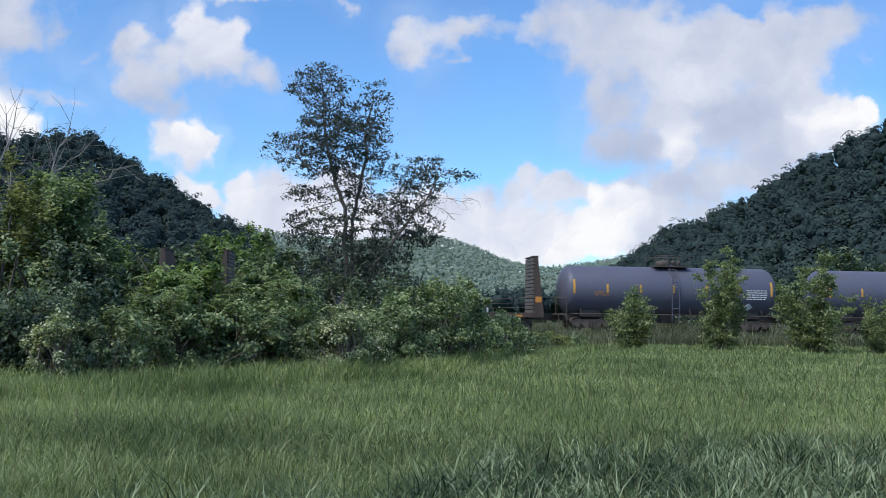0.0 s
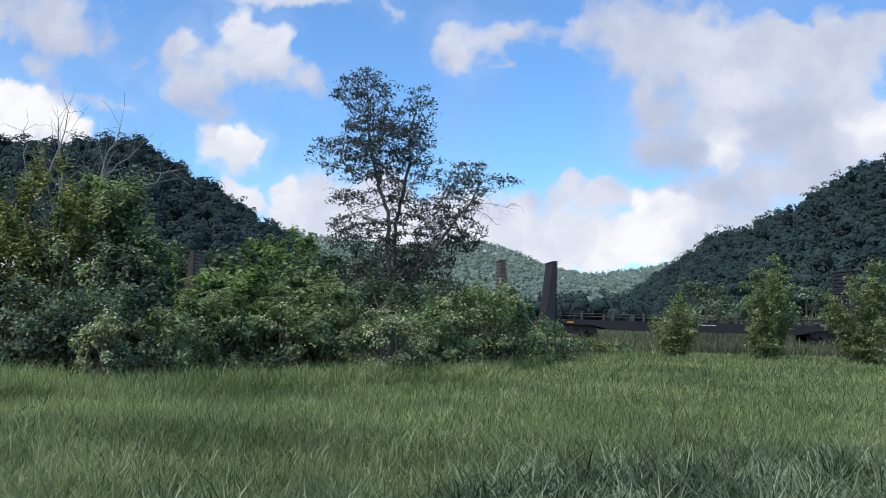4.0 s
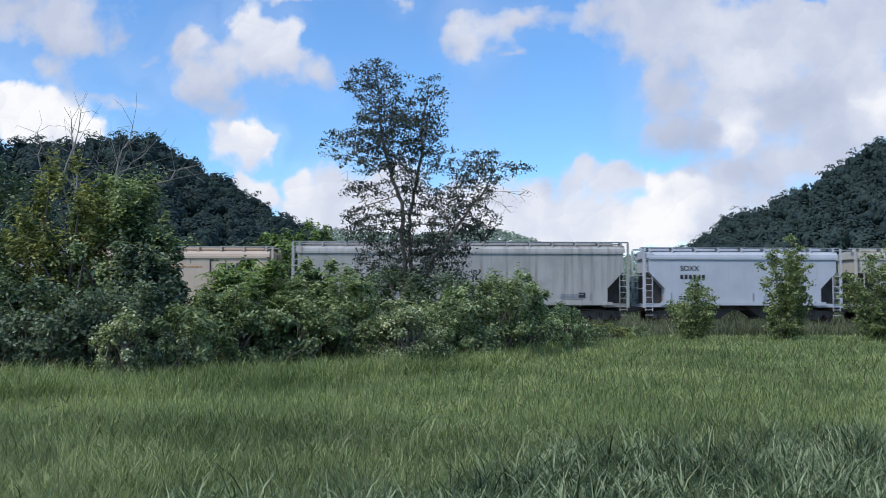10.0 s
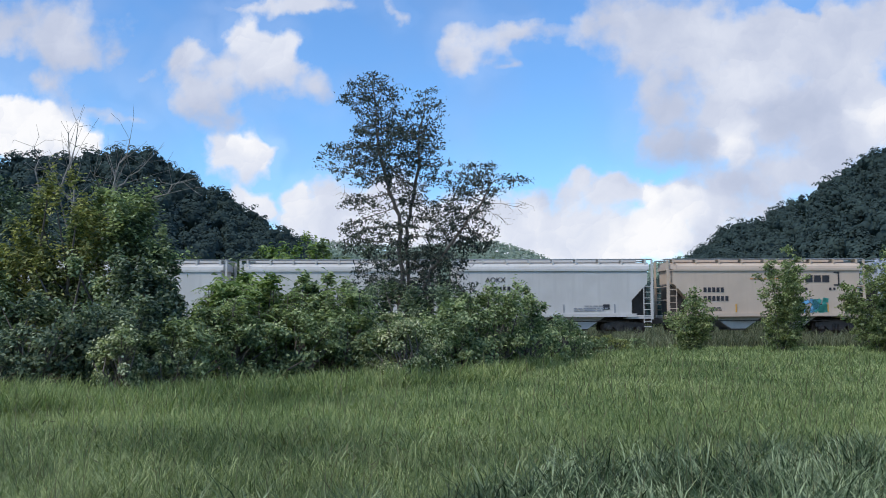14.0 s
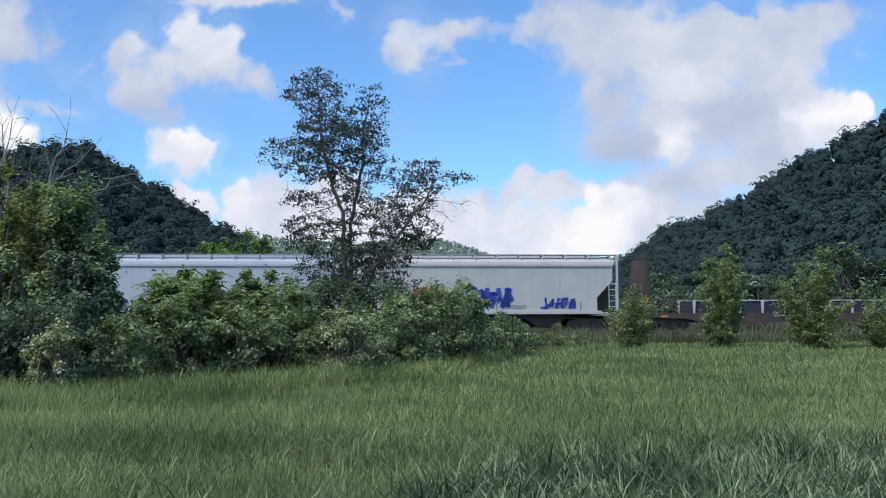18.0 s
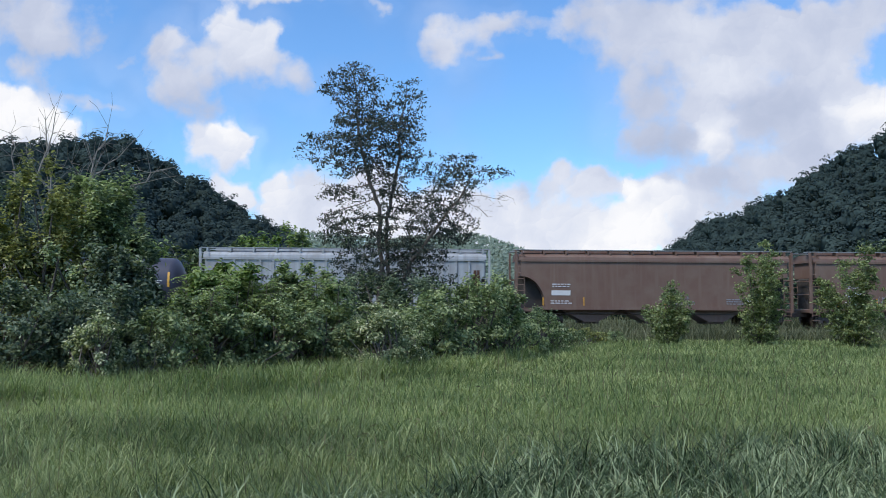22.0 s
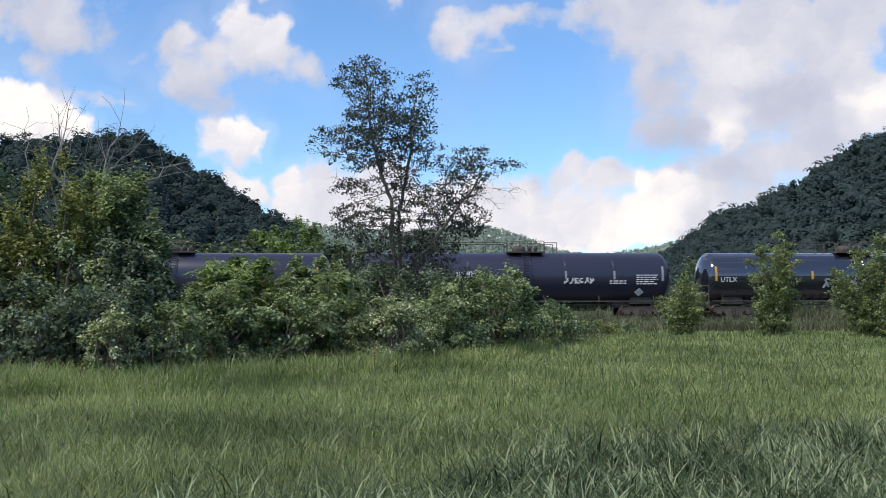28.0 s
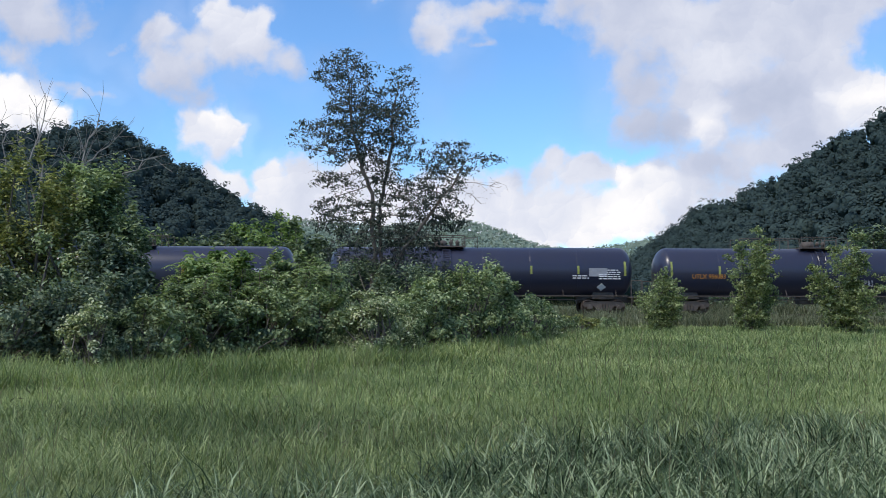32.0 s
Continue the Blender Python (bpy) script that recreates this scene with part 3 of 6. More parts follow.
def crest_spots(rng, ridge, gap):
    spots = []
    for (x0, y0, h0), (x1, y1, h1) in zip(ridge, ridge[1:]):
        n = int(math.hypot(x1 - x0, y1 - y0) / gap)
        for k in (np.arange(n) + rng.random(n)) / max(n, 1):
            x, y = x0 + k * (x1 - x0), y0 + k * (y1 - y0)
            if abs(x / y) < 0.6:
                spots.append((x, y, float(ground_z(x, y))))
    return spots


rng = np.random.default_rng(4)
forest("hillside_woods", hill_spots(rng, LEFT_RIDGE, 240, 8.0, 240) + crest_spots(rng, LEFT_RIDGE, 3.4), 10.0, rng, 150, 1.0, M["forest_near_hazed"],
       "dense green summer woods on a steep valley side, haze-and-shade tinted")
forest("hillside_woods", hill_spots(rng, RIGHT_RIDGE, 270, 8.4, 260) + crest_spots(rng, RIGHT_RIDGE, 3.2), 10.0, rng, 150, 1.0, M["forest_near_hazed"],
       "dense green summer woods on a steep valley side, haze-and-shade tinted")
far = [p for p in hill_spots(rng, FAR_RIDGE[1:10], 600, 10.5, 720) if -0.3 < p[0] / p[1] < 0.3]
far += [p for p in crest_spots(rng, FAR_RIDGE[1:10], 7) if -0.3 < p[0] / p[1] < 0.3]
forest("distant_woods", far, 11, rng, 17, 3.0, M["forest_far_sunlit"], "distant hill woods, sunlight and haze put into their pale green", core=False)


# ---- plants ----
def shrub(name, x, y, h, rx, ry, rng, leaves, size, mat, label, category="shrub", clumps=40, low=0.0, z0=None, wood="bark",
          up=0.42, aspect=0.55, spiky=0.3, top=None):
    """A bush: bent stems from the root to leaf clumps in an uneven crown, with gaps between."""
    z = float(ground_z(x, y)) if z0 is None else z0
    thing = empty(name, pose(x, y, z))
    tagged(thing, label, category)
    d = unit(rng.normal(size=(clumps, 3)))
    rad = rng.uniform(0.25, 1.0, (clumps, 1)) ** 0.5
    c = d * rad
    mid = low + (h - low) * 0.5
    cc = np.stack([c[:, 0] * rx, c[:, 1] * ry, mid + c[:, 2] * (h - low) * 0.5], -1)
    # sprigs that reach out of the outline
    out = rng.random(clumps) < spiky
    cc[out] = (cc[out] - [0, 0, mid]) * rng.uniform(1.0, 1.22, (out.sum(), 1)) + [0, 0, mid]
    cc[:, 2] = np.clip(cc[:, 2], 0.1, None)
    segs = []
    for p in cc[:: max(1, clumps // 30)]:
        base = np.array([rng.normal() * 0.12 * rx, rng.normal() * 0.12 * ry, -0.05])
        bend = base * 0.4 + p * 0.5 + rng.normal(size=3) * 0.1 * h
        bend[2] = p[2] * 0.55
        r = 0.012 * h + 0.006
        segs += [(base, bend, r, r * 0.7), (bend, p, r * 0.7, r * 0.25)]
    v, q = tubes(segs, 4)
    part("trunk", mesh_np("trunk", v, q, None, M[wood], True), None, thing)
    per = max(3, leaves // clumps)
    spread = np.array([rx, ry, (h - low) * 0.5]) * 0.56 / clumps ** 0.36
    which = np.repeat(np.arange(clumps), per)
    p = cc[which] + rng.normal(size=(len(which), 3)) * spread * np.array([1, 1, 0.85]) * rng.uniform(0.5, 1.0, (clumps, 1))[which]
    p[:, 2] -= 0.12 * np.linalg.norm((p - cc[which])[:, :2], axis=1)
    p[:, 2] = np.clip(p[:, 2], 0.04, None)
    away = unit(p - [0, 0, mid * 0.6])
    v, q = leaf_quads(rng, p, size, up=up, aspect=aspect, away=away)
    part("crown", mesh_np("crown", v, q, None, mat), None, thing)
    return thing


def grow(rng, root, lobes, step, reach, kill, count, start_dir=(0, 0, 1)):
    """Limbs that grow towards points scattered in the crown's lobes: nodes, parents."""
    att = []
    weight = np.array([l[6] for l in lobes], float)
    weight /= weight.sum()
    for l, w in zip(lobes, weight):
        n = int(count * w)
        d = unit(rng.normal(size=(n, 3))) * rng.random((n, 1)) ** 0.4
        att.append(np.array(l[:3]) + d * np.array(l[3:6]))
    att = np.concatenate(att)
    nodes, parent = [np.array(p, float) for p in root], [max(0, i - 1) for i in range(len(root))]
    for _ in range(140):
        N = np.array(nodes)
        if not len(att):
            break
        dist = np.linalg.norm(att[:, None] - N[None], axis=2)
        near = dist.argmin(1)
        dm = dist.min(1)
        keep = dm > kill
        pull = dm < reach
        grown = False
        for k in np.unique(near[pull & keep]):
            sel = (near == k) & pull & keep
            d = unit(att[sel] - N[k]).sum(0) + rng.normal(size=3) * 0.25
            p = N[k] + unit(d) * step
            if np.min(np.linalg.norm(N - p, axis=1)) > step * 0.45:
                nodes.append(p)
                parent.append(int(k))
                grown = True
        att = att[keep]
        if not grown:
            break
    return np.array(nodes), parent


def limbs(nodes, parent, tip=0.006, power=2.3, cap=0.2):
    """Limb segments whose thickness follows from the twigs that they carry."""
    n = len(nodes)
    load = np.zeros(n)
    kids = np.zeros(n, int)
    for i in range(1, n):
        kids[parent[i]] += 1
    for i in range(n - 1, 0, -1):
        if kids[i] == 0:
            load[i] = tip ** power
        load[parent[i]] += load[i]
    r = np.minimum(load ** (1 / power), cap)
    segs = [(nodes[parent[i]], nodes[i], max(r[i] * 1.05, tip), max(r[i], tip)) for i in range(1, n) if parent[i] != i]
    return segs, r, kids


def big_tree():
    rng = np.random.default_rng(11)
    D = 33.0
    k = D / 1695.0
    X0 = -0.1037 * D

    def lobe(px, py, rx, ry, w, depth=None):
        return ((px - 690) * k, 0.0, (552 - py) * k + 1.7, rx * k, (depth or rx) * k, ry * k, w)
    lobes = [lobe(640, 150, 62, 46, 1.5), lobe(738, 180, 36, 46, 0.9), lobe(585, 265, 50, 40, 1.0), lobe(680, 240, 86, 60, 1.7),
             lobe(748, 270, 34, 58, 0.8), lobe(640, 300, 70, 25, 0.6), lobe(830, 312, 58, 40, 1.1), lobe(892, 310, 32, 14, 0.3),
             lobe(790, 370, 62, 42, 0.9), lobe(635, 400, 50, 38, 1.0), lobe(725, 400, 60, 64, 1.3), lobe(818, 412, 48, 36, 0.9),
             lobe(680, 470, 80, 42, 1.3), lobe(760, 455, 56, 40, 1.1), lobe(610, 425, 40, 18, 0.3),
             lobe(660, 505, 70, 30, 1.0), lobe(755, 505, 70, 32, 1.1), lobe(620, 345, 42, 20, 0.4), lobe(700, 330, 40, 40, 0.5)]
    tree = empty("tree", pose(X0, D, float(ground_z(X0, D))))
    tagged(tree, "tall open-crowned tree with several leaning trunks above the thicket", "tree")

    def pt(px, py, y=0.0):
        return ((px - 690) * k, y, (552 - py) * k + 1.7)
    segs, tips = [], []
    stems = [
        [(0, 0, -0.1), pt(690, 520), pt(695, 470), pt(690, 420), pt(688, 370), pt(672, 330), pt(660, 290), pt(650, 240), pt(645, 190)],
        [(0.25, 0.1, -0.1), pt(705, 520), pt(700, 440, 0.2), pt(700, 390, 0.3), pt(712, 330, 0.3), pt(722, 280, 0.2), pt(725, 220, 0.2)],
        [(0.6, -0.1, -0.1), pt(725, 520, -0.2), pt(748, 470, -0.3), pt(778, 430, -0.3), pt(805, 390, -0.2), pt(835, 345, -0.1), pt(858, 315)],
    ]
    share = [[l for l in lobes if l[0] < 0.5 and l[2] > 4.2] + [lobes[12], lobes[9], lobes[14], lobes[15], lobes[17]], [lobes[3], lobes[4], lobes[10], lobes[1], lobes[18], lobes[16]],
             [lobes[6], lobes[7], lobes[8], lobes[11], lobes[13]]]
    for stem, mine, count, cap in zip(stems, share, (2300, 1500, 1700), (0.16, 0.10, 0.115)):
        root = []
        for a, b in zip(stem, stem[1:]):
            for f in (0, 0.34, 0.67):
                root.append(np.array(a) * (1 - f) + np.array(b) * f + rng.normal(size=3) * 0.03)
        nodes, parent = grow(rng, root, mine, 0.2, 1.4, 0.25, count)
        s, r, kids = limbs(nodes, parent, 0.006, 2.2, cap)
        segs += s
        fine = (r < 0.016) & (nodes[:, 2] > 2.2) & (rng.random(len(nodes)) < 0.66)
        tips.append(nodes[fine])
    # bare dead twigs on the shaded side
    for px, py, dx, dz in ((640, 345, -48, 22), (655, 330, -40, 40), (650, 430, -70, 10), (655, 420, -60, 30), (850, 350, 50, -8), (845, 355, 40, -22)):
        a = np.array(pt(px, py))
        for _ in range(4):
            b = a + np.array([dx, rng.normal() * 15, dz]) * k * rng.uniform(0.2, 0.35) + rng.normal(size=3) * 0.07
            segs.append((a, b, 0.008, 0.005))
            for _ in range(3):
                c = b + (b - a) * 0.6 + rng.normal(size=3) * 0.16
                segs += [(b, c, 0.005, 0.003), (c, c + rng.normal(size=3) * 0.12, 0.003, 0.002)]
            a = b
    v, q = tubes(segs, 6)
    part("trunk", mesh_np("trunk", v, q, None, M["bark"], True), None, tree, "grey-brown bark, forked into leaning limbs")
    tips = np.concatenate(tips)
    per = np.where(tips[:, 2] > 4.9, rng.integers(4, 26, len(tips)), rng.integers(8, 30, len(tips)))
    which = np.repeat(np.arange(len(tips)), per)
    p = tips[which] + rng.normal(size=(len(which), 3)) * np.array([0.11, 0.11, 0.06])
    p[:, 2] -= 0.03
    v, q = leaf_quads(rng, p, 0.115, up=0.4, aspect=0.42)
    part("crown", mesh_np("crown", v, q, None, M["leaf_tree"]), None, tree, "small dark green leaves with sky between")
    return len(tips), len(which)


TREE_COUNT = big_tree()


def spot(px, d):
    """Place on the ground: px as slope to the right, d metres ahead."""
    return px * d, d


def young_maple(x, y, h, r, rng, n):
    """A many-stemmed young tree: rising stems with short side twigs, leafy from the ground up, loose at the top."""
    thing = empty("young_maple", pose(x, y, float(ground_z(x, y))))
    tagged(thing, "young bushy maple with light green leaves beside the track", "tree")
    segs, spots = [], []
    for k in range(14):
        az, lean = rng.uniform(0, 2 * math.pi), rng.uniform(0.15, 1.0) ** 0.8
        top = np.array([math.cos(az) * r * lean, math.sin(az) * r * lean, h * (1 - 0.55 * lean * lean) * rng.uniform(0.82, 1.06)])
        a = np.array([rng.normal() * 0.08, rng.normal() * 0.08, -0.05])
        for j in range(1, 9):
            s = j / 8
            b = np.array([top[0] * s ** 0.75, top[1] * s ** 0.75, top[2] * s]) + rng.normal(size=3) * 0.05
            segs.append((a, b, 0.02 * (1.1 - s) + 0.003, 0.02 * (1.0 - s) + 0.003))
            spots.append(b)
            for _ in range(3):
                d = rng.normal(size=3) * np.array([1, 1, 0.5])
                c = b + (unit(d) + [0, 0, 0.35]) * r * rng.uniform(0.15, 0.5) * (1.15 - 0.7 * s)
                c[2] = max(c[2], 0.12)
                segs.append((b, c, 0.006, 0.003))
                spots.append(c)
            a = b
    v, q = tubes(segs, 4)
    part("trunk", mesh_np("trunk", v, q, None, M["bark"], True), None, thing)
    spots = np.array(spots)
    which = rng.integers(0, len(spots), int(n * 2.7))
    p = spots[which] + rng.normal(size=(len(which), 3)) * np.array([0.10, 0.10, 0.06])
    p[:, 2] = np.clip(p[:, 2], 0.05, None)
    v, q = leaf_quads(rng, p, 0.112, up=0.5, aspect=0.75)
    part("crown", mesh_np("crown", v, q, None, M["leaf_maple"]), None, thing)


def sumac(x, y, h, rng):
    """A slender stem with a plume of long drooping compound leaves at its top."""
    thing = empty("sumac_sapling", pose(x, y, float(ground_z(x, y))))
    tagged(thing, "slender sumac sapling with long drooping feathered leaves", "shrub")
    bend = np.array([rng.normal() * 0.15, rng.normal() * 0.15, 0])
    tops = [np.array([0, 0, 0.0]), bend * 0.4 + [0, 0, h * 0.5], bend + [0, 0, h * 0.93]]
    segs = [(tops[0], tops[1], 0.022, 0.016), (tops[1], tops[2], 0.016, 0.008)]
    cs, nr, dr = [], [], []
    for k in range(34):
        f = rng.uniform(0.45, 1.0)
        base = tops[1] + (tops[2] - tops[1]) * (f - 0.45) / 0.55
        az = k * 2.4 + rng.normal() * 0.2
        out = np.array([math.cos(az), math.sin(az), 0])
        ln = rng.uniform(0.4, 0.62) * (0.75 if f > 0.93 else 1)
        rise = 0.75 if f > 0.9 else 0.35
        prev = base
        for s in np.linspace(0.12, 1, 9):
            pt = base + out * ln * s + np.array([0, 0, ln * (rise * s - 0.75 * s * s)])
            segs.append((prev, pt, 0.004, 0.003))
            prev = pt
            side = np.array([-out[1], out[0], 0])
            for e in (-1, 1):
                dr.append(unit(side * e + out * 0.35 + np.array([0, 0, -0.35])))
                cs.append(pt + dr[-1] * 0.075)
    v, q = tubes(segs, 3)
    part("trunk", mesh_np("trunk", v, q, None, M["bark"], True), None, thing)
    cs, dr = np.array(cs), np.array(dr)
    wide = unit(np.cross(dr, np.array([0, 0, 1.0]))) * 0.018
    v = np.stack([cs - dr * 0.075, cs + wide, cs + dr * 0.075, cs - wide], 1).reshape(-1, 3)
    part("crown", mesh_np("crown", v, np.arange(len(v)).reshape(-1, 4), None, M["leaf_bright"]), None, thing)


def thicket():
    rng = np.random.default_rng(21)
    lab = {"leaf_dark": "dark green broad-leaved bush in the thicket at the meadow's edge", "leaf_mid": "mid-green bush in the thicket at the meadow's edge",
           "leaf_bright": "fresh green sumac-like bush with long leaves", "leaf_olive": "olive-brown bush with turning leaves",
           "leaf_pale": "low bush overgrown with pale flowering vine"}
    # slope right, metres ahead, height, half width, half depth, leaves, leaf size, leaf material
    rows = [
        (-0.545, 24.0, 5.5, 2.0, 1.8, 9000, 0.16, "leaf_dark"), (-0.475, 23.0, 5.3, 1.3, 1.2, 7000, 0.15, "leaf_olive"),
        (-0.41, 23.6, 5.2, 1.5, 1.4, 10500, 0.155, "leaf_mid"), (-0.376, 23.0, 3.6, 0.85, 1.2, 5500, 0.17, "leaf_dark"),
        (-0.60, 22.0, 3.8, 1.8, 1.5, 6000, 0.16, "leaf_mid"), (-0.50, 20.0, 2.3, 1.5, 1.0, 5000, 0.13, "leaf_dark"),
        (-0.425, 20.5, 2.3, 1.4, 1.0, 5500, 0.13, "leaf_dark"), (-0.345, 20.8, 1.7, 1.1, 0.9, 4500, 0.12, "leaf_mid"), (-0.40, 19.3, 1.5, 0.55, 0.5, 3500, 0.095, "leaf_pale"), (-0.355, 20.2, 1.1, 0.6, 0.5, 2500, 0.09, "leaf_dark"),
        (-0.56, 19.5, 1.6, 1.2, 0.8, 3500, 0.12, "leaf_dark"), (-0.288, 24.0, 2.5, 1.0, 1.2, 4500, 0.20, "leaf_bright"),
        (-0.255, 25.0, 2.75, 1.2, 1.2, 4500, 0.20, "leaf_bright"), (-0.215, 25.5, 2.7, 1.0, 1.1, 4000, 0.19, "leaf_mid"),
        (-0.175, 26.5, 2.7, 1.1, 1.2, 4500, 0.19, "leaf_mid"), (-0.28, 22.5, 2.0, 1.3, 0.9, 5000, 0.13, "leaf_mid"),
        (-0.225, 23.2, 1.9, 1.3, 0.9, 5000, 0.13, "leaf_mid"), (-0.165, 24.5, 2.0, 1.2, 0.9, 4500, 0.13, "leaf_mid"),
        (-0.099, 23.9, 1.8, 1.15, 0.8, 6500, 0.10, "leaf_pale"), (-0.085, 26.2, 1.8, 1.2, 0.9, 4500, 0.12, "leaf_mid"),
        (-0.04, 27.5, 2.1, 1.3, 1.0, 4500, 0.14, "leaf_mid"), (-0.01, 29.5, 2.75, 1.2, 1.0, 4600, 0.15, "leaf_mid"),
        (0.018, 31.5, 2.7, 1.1, 1.0, 3600, 0.15, "leaf_mid"), (-0.06, 30.0, 2.8, 1.3, 1.2, 4500, 0.15, "leaf_dark"),
        (-0.11, 31.0, 2.9, 1.3, 1.2, 4500, 0.15, "leaf_dark"), (0.045, 34.5, 1.7, 1.0, 0.9, 2500, 0.14, "leaf_mid"),
        (-0.28, 26.5, 2.5, 1.2, 1.3, 4500, 0.18, "leaf_mid"), (0.07, 38.0, 1.2, 1.1, 0.8, 2000, 0.13, "leaf_pale"), (0.085, 41.0, 1.0, 1.2, 0.8, 2000, 0.13, "leaf_mid"),
        (0.058, 36.0, 1.8, 1.1, 0.9, 2400, 0.14, "leaf_mid"), (0.108, 44.0, 0.85, 1.2, 0.8, 1600, 0.13, "leaf_olive"), (0.13, 46.5, 0.7, 1.1, 0.7, 1200, 0.12, "leaf_mid"),
    ]
    for u, d, h, rx, ry, n, size, mat in rows:
        x, y = spot(u, d)
        shrub("bush", x, y, h, rx, ry, rng, int(n * (1.9 if h > 3.4 else 1.7)), size * 0.8, M[mat], lab[mat], clumps=90 if h > 3.4 else 52)
    # young maples standing alone by the line
    young = [(0.195, 45, 3.2, 1.15, 2200), (0.288, 44, 4.5, 1.6, 4400), (0.387, 43, 4.3, 1.7, 4400), (0.458, 43.5, 2.7, 1.15, 1900), (0.545, 43, 3.5, 1.6, 3000)]
    for u, d, h, r, n in young:
        x, y = spot(u, d)
        young_maple(x, y, h, r, rng, n)
    for u, d, h in ((-0.2377, 24.6, 2.9), (-0.245, 24.9, 2.55), (-0.31, 23.4, 2.55), (-0.298, 23.8, 2.65), (-0.181, 25.6, 2.7), (-0.192, 25.8, 2.55), (-0.27, 24.2, 2.5), (-0.288, 22.2, 2.3), (-0.262, 22.6, 2.2), (-0.225, 23.9, 2.45),
                    (-0.208, 24.4, 2.5), (-0.278, 23.2, 2.6), (-0.165, 25.2, 2.6), (-0.15, 25.9, 2.5)):
        x, y = spot(u, d)
        sumac(x, y, h, rng)


thicket()


def beyond_the_line():
    """Trees and scrub behind the track, and the dark hedge far across the valley floor."""
    rng = np.random.default_rng(33)
    rows = [(-0.60, 72, 7.5, 4.0, "leaf_far_shaded"), (-0.53, 70, 7.0, 3.6, "leaf_far_shaded"), (-0.46, 71, 6.8, 3.4, "leaf_dark"), (-0.40, 70, 6.9, 3.2, "leaf_far_shaded"),
            (-0.35, 72, 6.6, 3.0, "leaf_bright"), (-0.305, 71, 7.0, 2.8, "leaf_far_shaded"), (-0.265, 74, 6.8, 2.6, "leaf_far_shaded"), (-0.235, 78, 8.0, 2.4, "leaf_bright"),
            (-0.20, 90, 9.2, 2.4, "leaf_bright"), (-0.185, 70, 6.3, 2.2, "leaf_far_shaded"), (-0.15, 72, 6.8, 2.0, "leaf_far_shaded"), (-0.115, 70, 5.6, 2.0, "leaf_far_shaded"),
            (-0.08, 69, 5.0, 2.0, "leaf_far_shaded"), (-0.045, 69, 4.6, 1.8, "leaf_dark"), (-0.01, 69, 4.0, 1.8, "leaf_far_shaded"),
            (0.285, 85, 4.6, 3.0, "leaf_far_shaded"), (0.335, 100, 6.0, 4.0, "leaf_dark"), (0.415, 95, 8.4, 4.0, "leaf_far_shaded"), (0.47, 100, 5.8, 3.2, "leaf_dark"),
            (0.52, 98, 6.8, 3.4, "leaf_far_shaded"), (0.57, 90, 7.0, 4.0, "leaf_far_shaded"), (0.25, 110, 4.2, 3.6, "leaf_dark"), (0.222, 120, 7.2, 4.4, "leaf_far_shaded")]
    for u, d, h, r, mat in rows:
        x, y = spot(u, d)
        shrub("tree", x, y, h, r, r * 0.8, rng, 2600, 0.42, M[mat], "bushy green tree beyond the railway line", "tree", clumps=44, low=0.2)
    spots = []
    for k in range(200):
        u = rng.uniform(-0.12, 0.32)
        d = rng.uniform(150, 215)
        spots.append((u * d, d, float(ground_z(u * d, d))))
    forest("far_hedge", spots, 5.6, rng, 70, 0.6, M["forest_near_hazed"], "dark hedgerow trees across the valley floor")


beyond_the_line()


def dead_tree():
    """Bare grey stems that stick out of the thicket."""
    rng = np.random.default_rng(5)
    D = 25.0
    k = D / 1695.0
    x0 = -0.447 * D
    thing = empty("dead_tree", pose(x0, D, float(ground_z(x0, D))))
    tagged(thing, "bare grey dead tree standing in the thicket", "tree")

    def pt(px, py, y=0.0):
        return np.array([(px - 130) * k, y, (552 - py) * k + 1.7])
    segs = []
    arms = [((120, 480), (112, 330), (122, 205)), ((120, 480), (105, 320), (93, 212)), ((150, 470), (185, 320), (235, 262)), ((150, 470), (190, 330), (212, 226)),
            ((200, 430), (250, 350), (312, 305)), ((120, 480), (80, 330), (55, 270)), ((60, 480), (35, 330), (25, 235)), ((150, 450), (150, 330), (160, 290))]
    for i, arm in enumerate(arms):
        pts = [pt(*arm[0], y=rng.normal() * 0.3), pt(*arm[1], y=rng.normal() * 0.5), pt(*arm[2], y=rng.normal() * 0.5)]
        line = []
        for a, b in zip(pts, pts[1:]):
            for f in (0, 0.25, 0.5, 0.75):
                line.append(a * (1 - f) + b * f + rng.normal(size=3) * 0.05)
        line.append(pts[-1])
        for j, (a, b) in enumerate(zip(line, line[1:])):
            r = 0.032 * (1 - j / len(line)) + 0.006
            segs.append((a, b, r, r * 0.85))
            if j > 2:
                for _ in range(3):
                    d = (b - a) * rng.uniform(0.5, 1.1) + rng.normal(size=3) * 0.22
                    segs.append((b, b + d, r * 0.45, 0.004))
                    segs.append((b + d, b + d * 1.5 + rng.normal(size=3) * 0.12, 0.005, 0.003))
    v, q = tubes(segs, 5)
    part("trunk", mesh_np("trunk", v, q, None, M["dead_wood"], True), None, thing)


dead_tree()


# ---- meadow ----
EDGE_U = [-0.75, -0.4, -0.25, -0.1, 0.0, 0.05, 0.1, 0.2, 0.75]
EDGE_D = [19.6, 20.3, 22.4, 25.8, 28.5, 36.0, 46.0, 50.0, 51.0]


